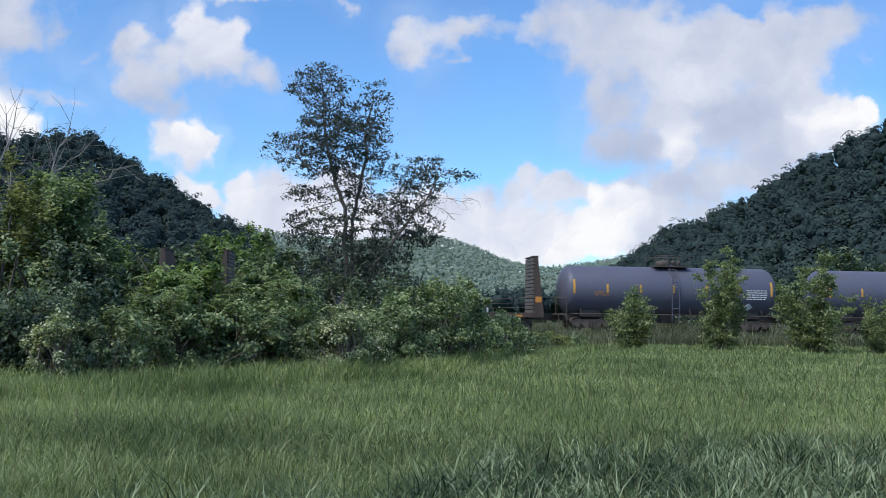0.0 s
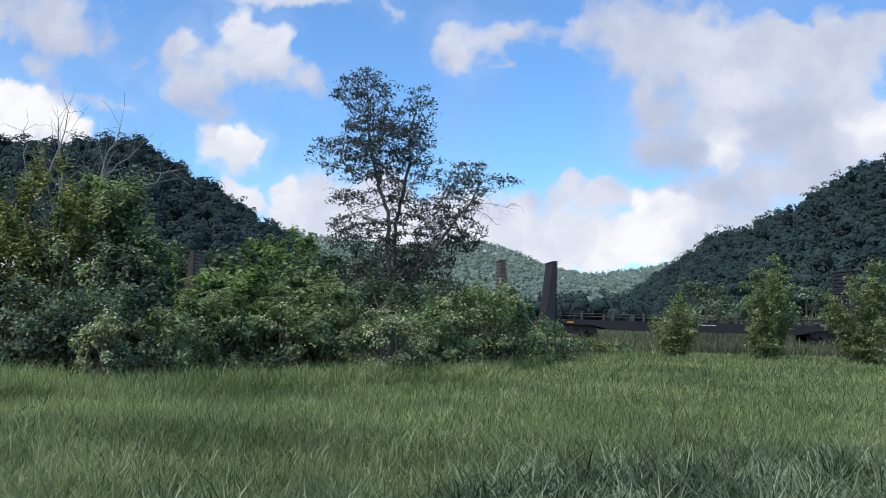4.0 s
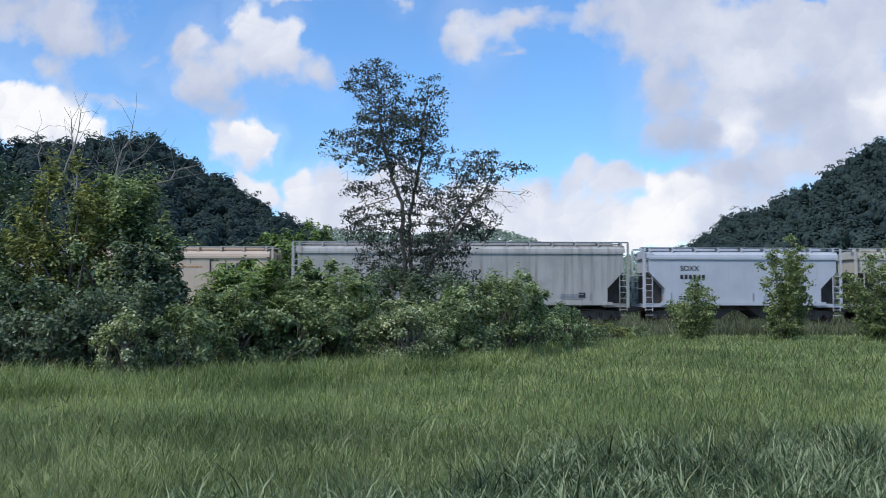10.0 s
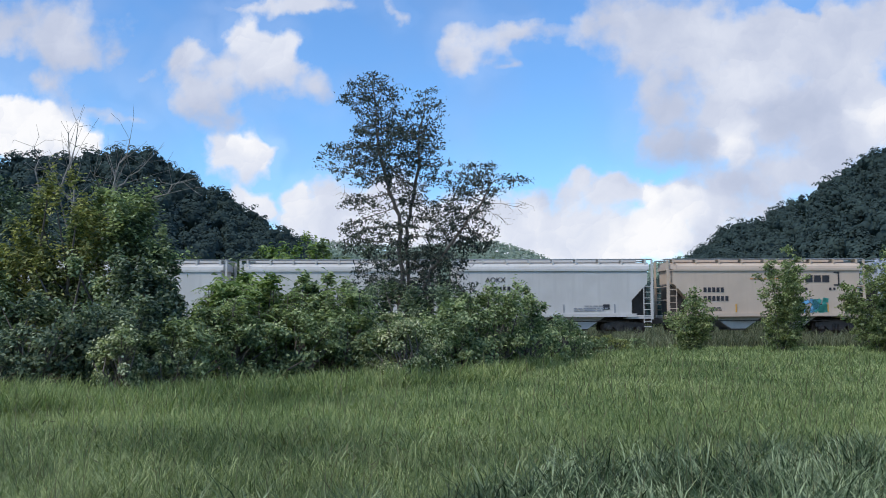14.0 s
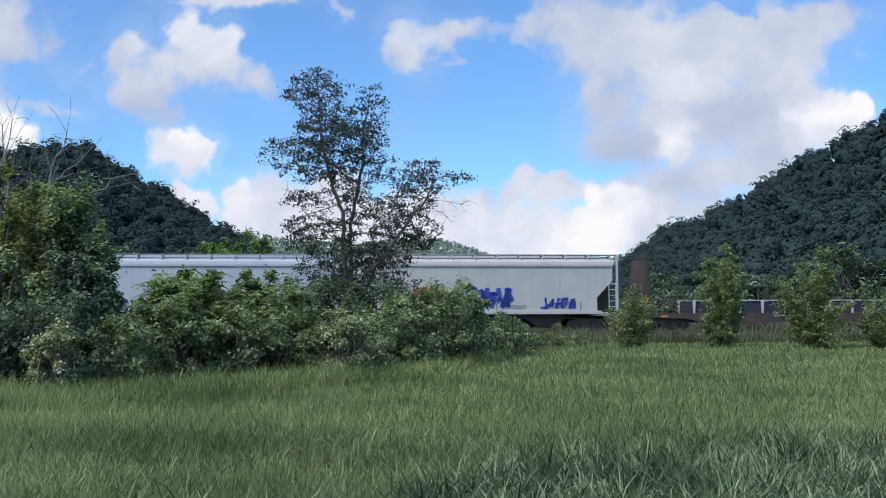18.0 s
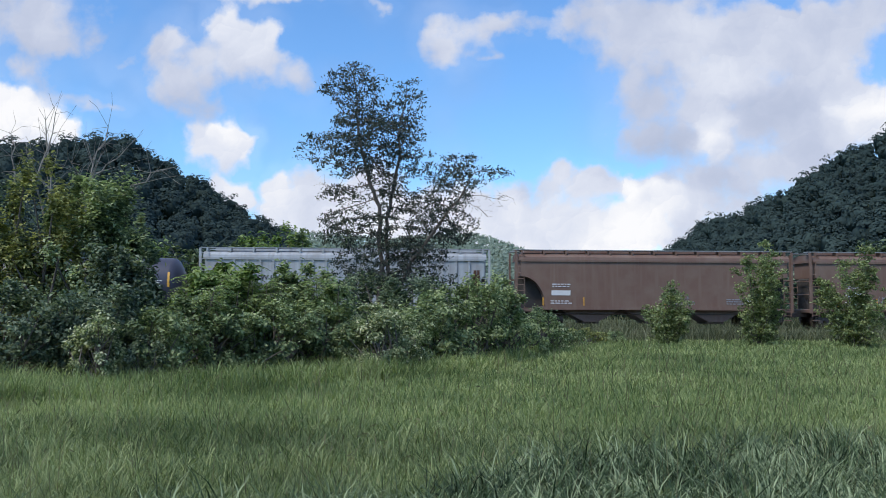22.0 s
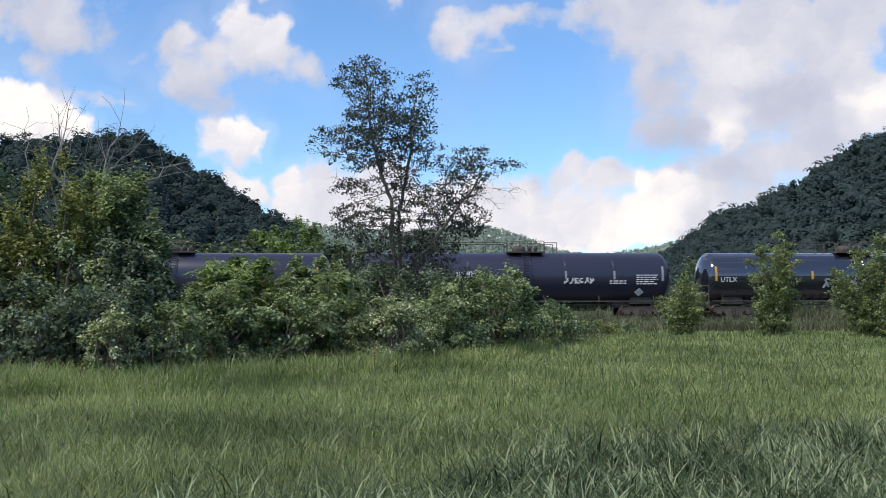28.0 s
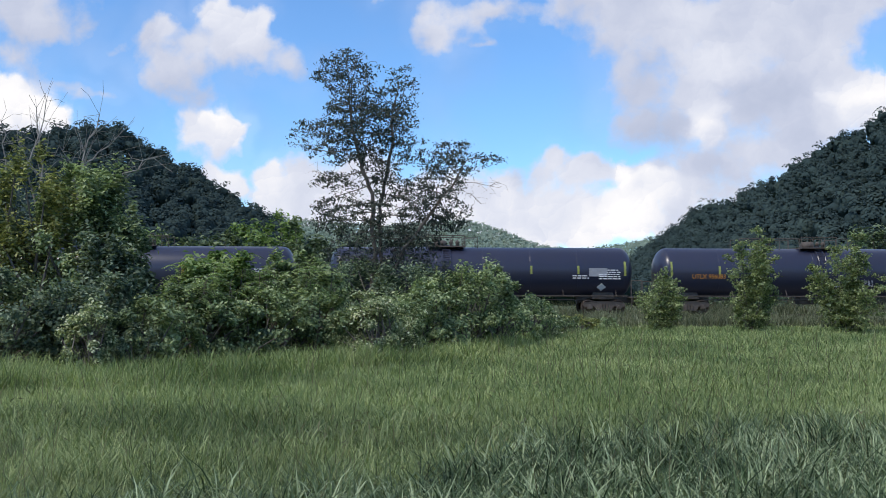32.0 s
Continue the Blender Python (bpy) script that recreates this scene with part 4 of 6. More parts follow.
def blades(rng, p, length, width, bend, rows=4, tilt=0.45):
    """Grass blades as tapering strips that rise and then arch over, the tips hanging past level on the longest."""
    n = len(p)
    az = rng.uniform(0, 2 * math.pi, n)
    lean = np.stack([np.cos(az), np.sin(az), np.zeros(n)], -1)
    fa = az + math.pi / 2 + rng.normal(size=n) * 0.5
    side = np.stack([np.cos(fa), np.sin(fa), np.zeros(n)], -1)
    curl = bend * rng.uniform(0.25, 1.35, n)
    start = rng.uniform(0.02, tilt, n)
    out, mid = [], np.array(p, float)
    step = 1.0 / (rows - 1)
    for k in range(rows):
        s = k * step
        if k:
            a = start + curl * (s - step * 0.5) ** 1.3
            mid = mid + (lean * np.sin(a)[:, None] + np.array([0, 0, 1.0]) * np.cos(a)[:, None]) * (length * step)[:, None]
        w = width * (0.75 + 0.7 * s - 1.42 * s * s) * 0.5
        out.append(np.stack([mid - side * w[:, None], mid + side * w[:, None]], 1))
    v = np.stack(out, 1).reshape(-1, 3)
    base = np.arange(n)[:, None] * rows * 2
    q = np.concatenate([base + np.array([[2 * k, 2 * k + 1, 2 * k + 3, 2 * k + 2]]) for k in range(rows - 1)], 0)
    return v, q


def scatter(rng, n, d0, d1, spread=0.62, power=1.0):
    """Places in the meadow, denser towards the near end, gathered in tussocks."""
    d = d0 + (d1 - d0) * rng.random(n * 2) ** power
    u = rng.uniform(-spread, spread, n * 2)
    ok = d < np.interp(u, EDGE_U, EDGE_D)
    d, u = d[ok][:n], u[ok][:n]
    x, y = u * d, d
    x, y = x + 0.12 * np.sin(y * 7.0 + x * 3) + 0.25 * np.sin(y * 1.7), y + 0.12 * np.sin(x * 6.3)
    return np.stack([x, y, ground_z(x, y)], -1)


def tall(p):
    x, y = p[:, 0], p[:, 1]
    return 1 + 0.16 * np.sin(x * 0.9 + 0.6 * y) * np.cos(y * 0.7) + 0.12 * np.sin(x * 2.3 - y * 1.9)


def tufts(rng, n, per, spread, d0, d1, power):
    """Blades gathered in tufts of uneven size."""
    c = scatter(rng, n, d0, d1, power=power)
    which = np.repeat(np.arange(len(c)), rng.integers(per // 2, per * 3 // 2 + 1, len(c)))
    p = c[which] + rng.normal(size=(len(which), 3)) * np.array([spread, spread, 0]) * (1 + c[which, 1:2] / 40)
    return p, rng.uniform(0.65, 1.35, len(c))[which]


def coarse(p):
    """True where the coarse grass grows: a belt that widens to the right."""
    u = p[:, 0] / p[:, 1]
    return p[:, 1] < np.interp(u, [-0.3, -0.05, 0.06, 0.2, 0.45], [7.0, 8.3, 9.8, 11.2, 12.0]) + 0.4 * np.sin(p[:, 0] * 2.1) + 0.3 * np.sin(p[:, 0] * 5.3 + p[:, 1]) \
        - 2.4 * np.modf(np.abs(np.sin(p[:, 0] * 127.1 + p[:, 1] * 311.7)) * 437.5)[0] ** 2


def meadow():
    rng = np.random.default_rng(8)
    label = "tall uncut meadow grass, fresh green with drier patches"
    p, size = tufts(rng, 17000, 8, 0.06, 4.6, 13.0, 1.15)
    keep = ~(coarse(p) & (rng.random(len(p)) < 0.7))
    p, size = p[keep], size[keep]
    v, q = blades(rng, p, rng.uniform(0.20, 0.40, len(p)) * size * tall(p), rng.uniform(0.0007, 0.0014, len(p)) * p[:, 1], 2.5, 4, 0.35)
    tagged(new("meadow_grass", mesh_np("meadow_grass", v, q, None, M["grass_deep"])), label, "grass", kind="stuff")
    # broad-bladed tussocks in the nearer corner
    t = scatter(rng, 7200, 5.2, 12.2, power=0.95)
    t = t[coarse(t)]
    which = np.repeat(np.arange(len(t)), rng.integers(12, 26, len(t)))
    p = t[which] + rng.normal(size=(len(which), 3)) * np.array([0.10, 0.10, 0])
    size = rng.uniform(0.75, 1.15, len(t))[which]
    v, q = blades(rng, p, rng.uniform(0.32, 0.60, len(p)) * size, rng.uniform(0.012, 0.022, len(p)), 3.3, 4, 0.3)
    tagged(new("coarse_grass", mesh_np("coarse_grass", v, q, None, M["grass_blue"])), "coarse blue-green grass with broad arching blades", "grass", kind="stuff")
    p, size = tufts(rng, 30000, 7, 0.09, 12.5, 52.0, 1.3)
    d = p[:, 1]
    v, q = blades(rng, p, rng.uniform(0.15, 0.32, len(p)) * size * tall(p), rng.uniform(0.0006, 0.0013, len(p)) * d, 2.2, 3, 0.35)
    tagged(new("meadow_grass", mesh_np("meadow_grass", v, q, None, M["grass"])), label, "grass", kind="stuff")
    # a taller fringe where the mower stopped short of the thicket
    u = rng.uniform(-0.62, 0.09, 15000)
    d = np.interp(u, EDGE_U, EDGE_D) - rng.uniform(0.9, 4.6, len(u))
    p = np.stack([u * d, d, ground_z(u * d, d)], -1)
    v, q = blades(rng, p, rng.uniform(0.38, 0.68, len(p)) * tall(p), rng.uniform(0.0007, 0.0014, len(p)) * d, 1.8, 4, 0.3)
    tagged(new("meadow_grass", mesh_np("meadow_grass", v, q, None, M["grass"])), "taller fringe of meadow grass before the thicket", "grass", kind="stuff")
    p = scatter(rng, 1500, 7.0, 40.0, power=1.3)
    v, q = blades(rng, p, rng.uniform(0.6, 0.9, len(p)) * tall(p), rng.uniform(0.004, 0.007, len(p)) * np.clip(p[:, 1] / 9, 1, 3), 0.5, 4)
    heads = v.reshape(-1, 4, 2, 3)[:, 3].mean(1)
    v2, q2 = leaf_quads(rng, heads + rng.normal(size=heads.shape) * 0.01, 0.08, up=0.0, aspect=0.12)
    tagged(new("seed_grass", mesh_np("seed_grass", np.concatenate([v, v2]), np.concatenate([q, q2 + len(v)]), None, M["straw"])),
           "dry straw-coloured grass stems with seed heads", "grass", kind="stuff")
    # rank weeds along both feet of the bank
    n = 46000
    x = rng.uniform(-6.0, 34.0, n)
    off = np.where(rng.random(n) < 0.72, rng.uniform(-9.5, -2.2, n), rng.uniform(3.6, 9.0, n))
    p = np.stack([x, 58.6 + x * 0.0875 + off, np.where(np.abs(off) < 3.4, (3.4 - np.abs(off)) * 0.22, 0.0)], -1)
    v, q = blades(rng, p, rng.uniform(0.4, 1.05, n) * np.where(off > 0, 1.7, 1.0) * tall(p), rng.uniform(0.02, 0.05, n), 1.2, 3)
    tagged(new("verge_weeds", mesh_np("verge_weeds", v, q, None, M["weeds"])), "rank brownish weeds along the foot of the bank", "weeds", kind="stuff")


M["weeds"] = foliage("weeds", (0.075, 0.088, 0.05), (0.16, 0.172, 0.10), (0.29, 0.30, 0.185), patch=0.3, trans=0.3)
meadow()


# ---- railway ----
TRACK_A = 5.0        # the line's turn from the view, degrees
SPEED = 15.21        # metres a second
RAIL_Z = 0.55


def on_track(s, side=0.0, z=0.0, turn=0.0):
    """Pose s metres along the line; side is across it, away from the meadow."""
    a = radians(TRACK_A)
    return pose(s * math.cos(a) - side * math.sin(a), 57.5 + s * math.sin(a) + side * math.cos(a), z, 0, 0, TRACK_A + turn)


def box(bm, x0, x1, y0, y1, z0, z1):
    bmesh.ops.create_cube(bm, size=1, matrix=Matrix.Translation(((x0 + x1) / 2, (y0 + y1) / 2, (z0 + z1) / 2))
                          @ Matrix.Diagonal((x1 - x0, y1 - y0, z1 - z0, 1)))
    return bm


def prism(bm, poly, y0, y1):
    """A polygon in x and z, drawn out across the car."""
    a = [bm.verts.new((x, y0, z)) for x, z in poly]
    b = [bm.verts.new((x, y1, z)) for x, z in poly]
    n = len(poly)
    bm.faces.new(a)
    bm.faces.new(b[::-1])
    for i in range(n):
        bm.faces.new((a[i], b[i], b[(i + 1) % n], a[(i + 1) % n]))
    bmesh.ops.recalc_face_normals(bm, faces=bm.faces[:])
    return bm


def bar(bm, a, b, r=0.025, sides=6):
    a, b = Vector(a), Vector(b)
    d = b - a
    m = Matrix.Translation((a + b) / 2) @ d.to_track_quat("Z", "Y").to_matrix().to_4x4()
    bmesh.ops.create_cone(bm, cap_ends=True, segments=sides, radius1=r, radius2=r, depth=d.length, matrix=m)
    return bm


def lathe(bm, prof, sides=32, z=0.0):
    """A round body along x: (x, radius) pairs."""
    rings = []
    for x, r in prof:
        if r < 1e-4:
            rings.append([bm.verts.new((x, 0, z))])
        else:
            rings.append([bm.verts.new((x, math.cos(k * 2 * math.pi / sides) * r, z + math.sin(k * 2 * math.pi / sides) * r)) for k in range(sides)])
    for p, q in zip(rings, rings[1:]):
        for k in range(sides):
            a, b, c, d = p[k % len(p)], p[(k + 1) % len(p)], q[(k + 1) % len(q)], q[k % len(q)]
            vs = [v for i, v in enumerate((a, b, c, d)) if v not in (a, b, c, d)[:i]]
            if len(vs) > 2:
                bm.faces.new(vs)
    bmesh.ops.recalc_face_normals(bm, faces=bm.faces[:])
    for f in bm.faces:
        f.smooth = True
    return bm


def bevelled(bm, w=0.02):
    bmesh.ops.bevel(bm, geom=bm.edges[:], offset=w, segments=1, affect="EDGES")
    return bm


BEDS = bmesh.new()
a0, a1 = -190.0, 260.0
prism(BEDS, [(-3.4, -0.02), (-1.75, 0.36), (1.75, 0.36), (3.4, -0.02)], a0, a1)
bed = part("track_bed", BEDS, M["ballast"], None, "grey stone ballast bank under the track", on_track(0, 1.1, 0.0, -90))
tagged(bed, category="track", kind="structure")
bm = bmesh.new()
for k in range(int((a1 - a0) / 0.55)):
    box(bm, a0 + k * 0.55, a0 + k * 0.55 + 0.23, -1.3, 1.3, 0.30, 0.39)
tagged(part("tie", bm, M["tie"], bed, "dark creosoted timber ties", pose(0, 0, 0, 0, 0, 90)), kind="stuff")
for y in (-0.75, 0.75):
    bm = bmesh.new()
    box(bm, a0, a1, y - 0.07, y + 0.07, 0.37, 0.39)
    box(bm, a0, a1, y - 0.012, y + 0.012, 0.39, 0.51)
    box(bm, a0, a1, y - 0.036, y + 0.036, 0.51, RAIL_Z)
    part("rail", bm, M["rail"], bed, "brown steel rail with a worn head", pose(0, 0, 0, 0, 0, 90))


# ---- rolling stock ----
P = {
    "white": car_paint("paint_white", (0.61, 0.59, 0.555), dirt=0.16, streak=0.16),
    "cool": car_paint("paint_cool_white", (0.54, 0.565, 0.61), dirt=0.16, streak=0.14),
    "warm": car_paint("paint_warm_grey", (0.58, 0.545, 0.47), dirt=0.3, streak=0.3, grime=(0.16, 0.13, 0.10)),
    "dirty": car_paint("paint_dirty_grey", (0.46, 0.45, 0.425), dirt=0.5, streak=0.85, grime=(0.17, 0.15, 0.13)),
    "beige": car_paint("paint_beige", (0.61, 0.485, 0.375), dirt=0.22, streak=0.2, grime=(0.30, 0.23, 0.17)),
    "brown": car_paint("paint_brown", (0.19, 0.112, 0.082), dirt=0.75, streak=0.7, grime=(0.25, 0.19, 0.15)),
    "old": car_paint("paint_old_grey", (0.46, 0.49, 0.51), dirt=0.55, streak=0.6, grime=(0.14, 0.10, 0.08)),
    # black, with the sky's blue reflection put into the base colour
    "black": car_paint("paint_black", (0.032, 0.035, 0.062), rough=0.3, dirt=0.25, streak=0.25, grime=(0.05, 0.045, 0.045)),
    "slate": car_paint("paint_slate_black", (0.06, 0.063, 0.094), rough=0.42, dirt=0.25, streak=0.25, grime=(0.09, 0.08, 0.075)),
    "gloss": car_paint("paint_gloss_black", (0.018, 0.02, 0.032), rough=0.09, dirt=0.12, streak=0.1, grime=(0.05, 0.05, 0.05)),
    "faded": car_paint("paint_faded_black", (0.11, 0.115, 0.16), rough=0.5, dirt=0.3, streak=0.3, grime=(0.16, 0.14, 0.13)),
    "rust": car_paint("paint_rust", (0.10, 0.07, 0.057), rough=0.85, dirt=0.85, streak=0.9, grime=(0.045, 0.036, 0.032)),
    "rust_dark": car_paint("paint_rust_dark", (0.024, 0.023, 0.027), rough=0.8, dirt=0.3, streak=0.35, grime=(0.042, 0.035, 0.033)),
    "timber": plain("bulkhead_timber", (0.125, 0.11, 0.095), 0.9, vary=0.65, scale=1.6, bump=0.5),
}
MARK = {"black": plain("mark_black", (0.03, 0.03, 0.035), 0.6), "white": plain("mark_white", (0.72, 0.72, 0.72), 0.5, vary=0.1),
        "yellow": plain("mark_yellow", (0.70, 0.37, 0.06), 0.5, vary=0.15), "orange": plain("mark_orange", (0.62, 0.26, 0.05), 0.5, vary=0.15),
        "red": plain("mark_red", (0.55, 0.13, 0.10), 0.5, vary=0.2), "blue": plain("mark_blue", (0.05, 0.08, 0.42), 0.5, vary=0.2),
        "teal": plain("mark_teal", (0.05, 0.30, 0.25), 0.5, vary=0.2), "sky": plain("mark_sky", (0.18, 0.45, 0.70), 0.5, vary=0.2),
        "grey": plain("mark_grey", (0.30, 0.31, 0.33), 0.6), "olive": plain("mark_olive", (0.30, 0.33, 0.08), 0.6)}
MESHES = {}


def shared(key, make, mat):
    if key not in MESHES:
        bm = make(bmesh.new())
        me = bpy.data.meshes.new(key[0])
        bm.to_mesh(me)
        bm.free()
        me.materials.append(mat)
        MESHES[key] = me
    return MESHES[key]


def lettering(word, size, mat):
    key = ("text", word, size, mat.name)
    if key not in MESHES:
        cu = bpy.data.curves.new("text", "FONT")
        cu.body, cu.size, cu.align_y = word, size, "CENTER"
        cu.offset = size * 0.012
        ob = bpy.data.objects.new("text", cu)
        me = bpy.data.meshes.new_from_object(ob)
        me.materials.clear()
        me.materials.append(mat)
        bpy.data.objects.remove(ob)
        MESHES[key] = me
    return MESHES[key]


def wheelset_mesh(bm):
    for y, s in ((-0.75, -1), (0.75, 1)):
        prof = [(y + s * 0.07, 0.0), (y + s * 0.10, 0.14), (y + s * 0.05, 0.17), (y + s * 0.04, 0.34), (y + s * 0.08, 0.37), (y + s * 0.08, 0.455),
                (y - s * 0.05, 0.457), (y - s * 0.07, 0.485), (y - s * 0.09, 0.48), (y - s * 0.08, 0.36), (y - s * 0.03, 0.33), (y - s * 0.05, 0.0)]
        lathe(bm, prof, 20)
        # plate holes and chalk marks that show the turning
        box(bm, y + s * 0.045, y + s * 0.062, -0.03, 0.03, 0.2, 0.32)
        box(bm, y + s * 0.045, y + s * 0.062, -0.03, 0.03, -0.32, -0.2)
    bar(bm, (-1.0, 0, 0), (1.0, 0, 0), 0.08, 8)
    bmesh.ops.rotate(bm, verts=bm.verts[:], matrix=Matrix.Rotation(radians(90), 3, "Z"))
    return bm


def side_frame_mesh(bm):
    prism(bm, [(-1.28, 0.62), (-1.2, 0.72), (-0.55, 0.80), (0.55, 0.80), (1.2, 0.72), (1.28, 0.62), (1.22, 0.44), (0.62, 0.5), (0.42, 0.24), (-0.42, 0.24),
                (-0.62, 0.5), (-1.22, 0.44)], -0.09, 0.09)
    for x in (-0.89, 0.89):
        box(bm, x - 0.16, x + 0.16, -0.14, 0.14, 0.34, 0.62)
        bar(bm, (x, -0.2, 0.46), (x, 0.2, 0.46), 0.11, 10)
    for x in (-0.18, 0.0, 0.18):
        bar(bm, (x, -0.11, 0.30), (x, -0.11, 0.62), 0.07, 8)
    return bm


def truck(car, x):
    bolster = part("truck", shared(("truck",), lambda b: box(box(b, -0.2, 0.2, -1.1, 1.1, 0.42, 0.72), -0.12, 0.12, -0.2, 0.2, 0.7, 0.95), M["steel_dark"]), None, car,
                   m=pose(x, 0, 0))
    for y in (-1.03, 1.03):
        part("side_frame", shared(("side_frame",), side_frame_mesh, M["steel_dark"]), None, bolster, m=pose(0, y, 0))
    for dx in (-0.89, 0.89):
        w = part("wheelset", shared(("wheelset",), wheelset_mesh, M["wheel"]), None, bolster, m=pose(dx, 0, 0.46))
        WHEELS.append((w, car, dx))


WHEELS, MOVING = [], []


def couplers(car, half, reach):
    for s in (-1, 1):
        bm = bmesh.new()
        lo, hi = sorted((s * (half - 0.5), s * (half + reach)))
        box(bm, lo, hi, -0.14, 0.14, 0.72, 1.0)
        box(bm, s * (half + reach) - 0.2, s * (half + reach) + 0.12, -0.19, 0.19, 0.68, 1.05)
        part("coupler", bm, M["steel_dark"], car)


def ladder(car, x, y, z0, z1, mat, w=0.42, name="ladder"):
    bm = bmesh.new()
    for dx in (-w / 2, w / 2):
        bar(bm, (x + dx, y, z0), (x + dx, y, z1), 0.028)
    n = max(2, int((z1 - z0) / 0.36))
    for k in range(n + 1):
        z = z0 + 0.08 + k * (z1 - z0 - 0.16) / n
        bar(bm, (x - w / 2, y, z), (x + w / 2, y, z), 0.02)
    part(name, bm, mat, car)


def small_print(car, x, z, w, rows, mat, y=-1.575, name="stencil", tilt=90.0):
    """Lines too small to read: plain bars."""
    rnd = random.Random(int(x * 100 + z * 10))
    bm = bmesh.new()
    for r in range(rows):
        at = 0.0
        while at < w * rnd.uniform(0.8, 1.0):
            ln = rnd.uniform(0.1, 0.3)
            box(bm, at, min(at + ln, w), -r * 0.13 - 0.03, -r * 0.13 + 0.03, 0, 0.004)
            at += ln + 0.06
    part(name, bm, mat, car, m=pose(x, y, z, tilt))


def scrawl(car, x, z, w, h, mat, y=-1.578, seed=1, edge=None, thick=0.07, letters=4):
    """Spray paint: fat rounded strokes without words."""
    rnd = random.Random(seed)
    for layer, (m, extra, dy) in enumerate(((edge, 0.05, 0.0), (mat, 0.0, -0.006))):
        if m is None:
            continue
        rnd = random.Random(seed)
        bm = bmesh.new()
        for k in range(letters):
            cx = (k + 0.5) * w / letters
            pts = [(cx + rnd.uniform(-0.5, 0.5) * w / letters, rnd.uniform(-0.5, 0.5) * h) for _ in range(5)]
            pts = [(cx - 0.3 * w / letters, -0.42 * h)] + pts + [(cx + 0.35 * w / letters, 0.38 * h)]
            for (xa, za), (xb, zb) in zip(pts, pts[1:]):
                d = math.hypot(xb - xa, zb - za) or 1
                t = thick + extra
                nx, nz = -(zb - za) / d * t / 2, (xb - xa) / d * t / 2
                ex, ez = (xb - xa) / d * t / 3, (zb - za) / d * t / 3
                vs = [bm.verts.new(p) for p in ((xa - ex + nx, za - ez + nz, 0), (xa - ex - nx, za - ez - nz, 0), (xb + ex - nx, zb + ez - nz, 0), (xb + ex + nx, zb + ez + nz, 0))]
                bm.faces.new(vs)
        part("graffiti", bm, m, car, m=pose(x, y + dy, z, 90))


def digits(car, x, y, z, size, n, mat, tilt=90.0):
    """A number that cannot be read: a bar for each sign."""
    bm = bmesh.new()
    for k in range(n):
        box(bm, k * size * 0.62, k * size * 0.62 + size * 0.42, -size * 0.3, size * 0.3, 0, 0.003)
    part("reporting_mark", bm, mat, car, m=pose(x, y, z, tilt))


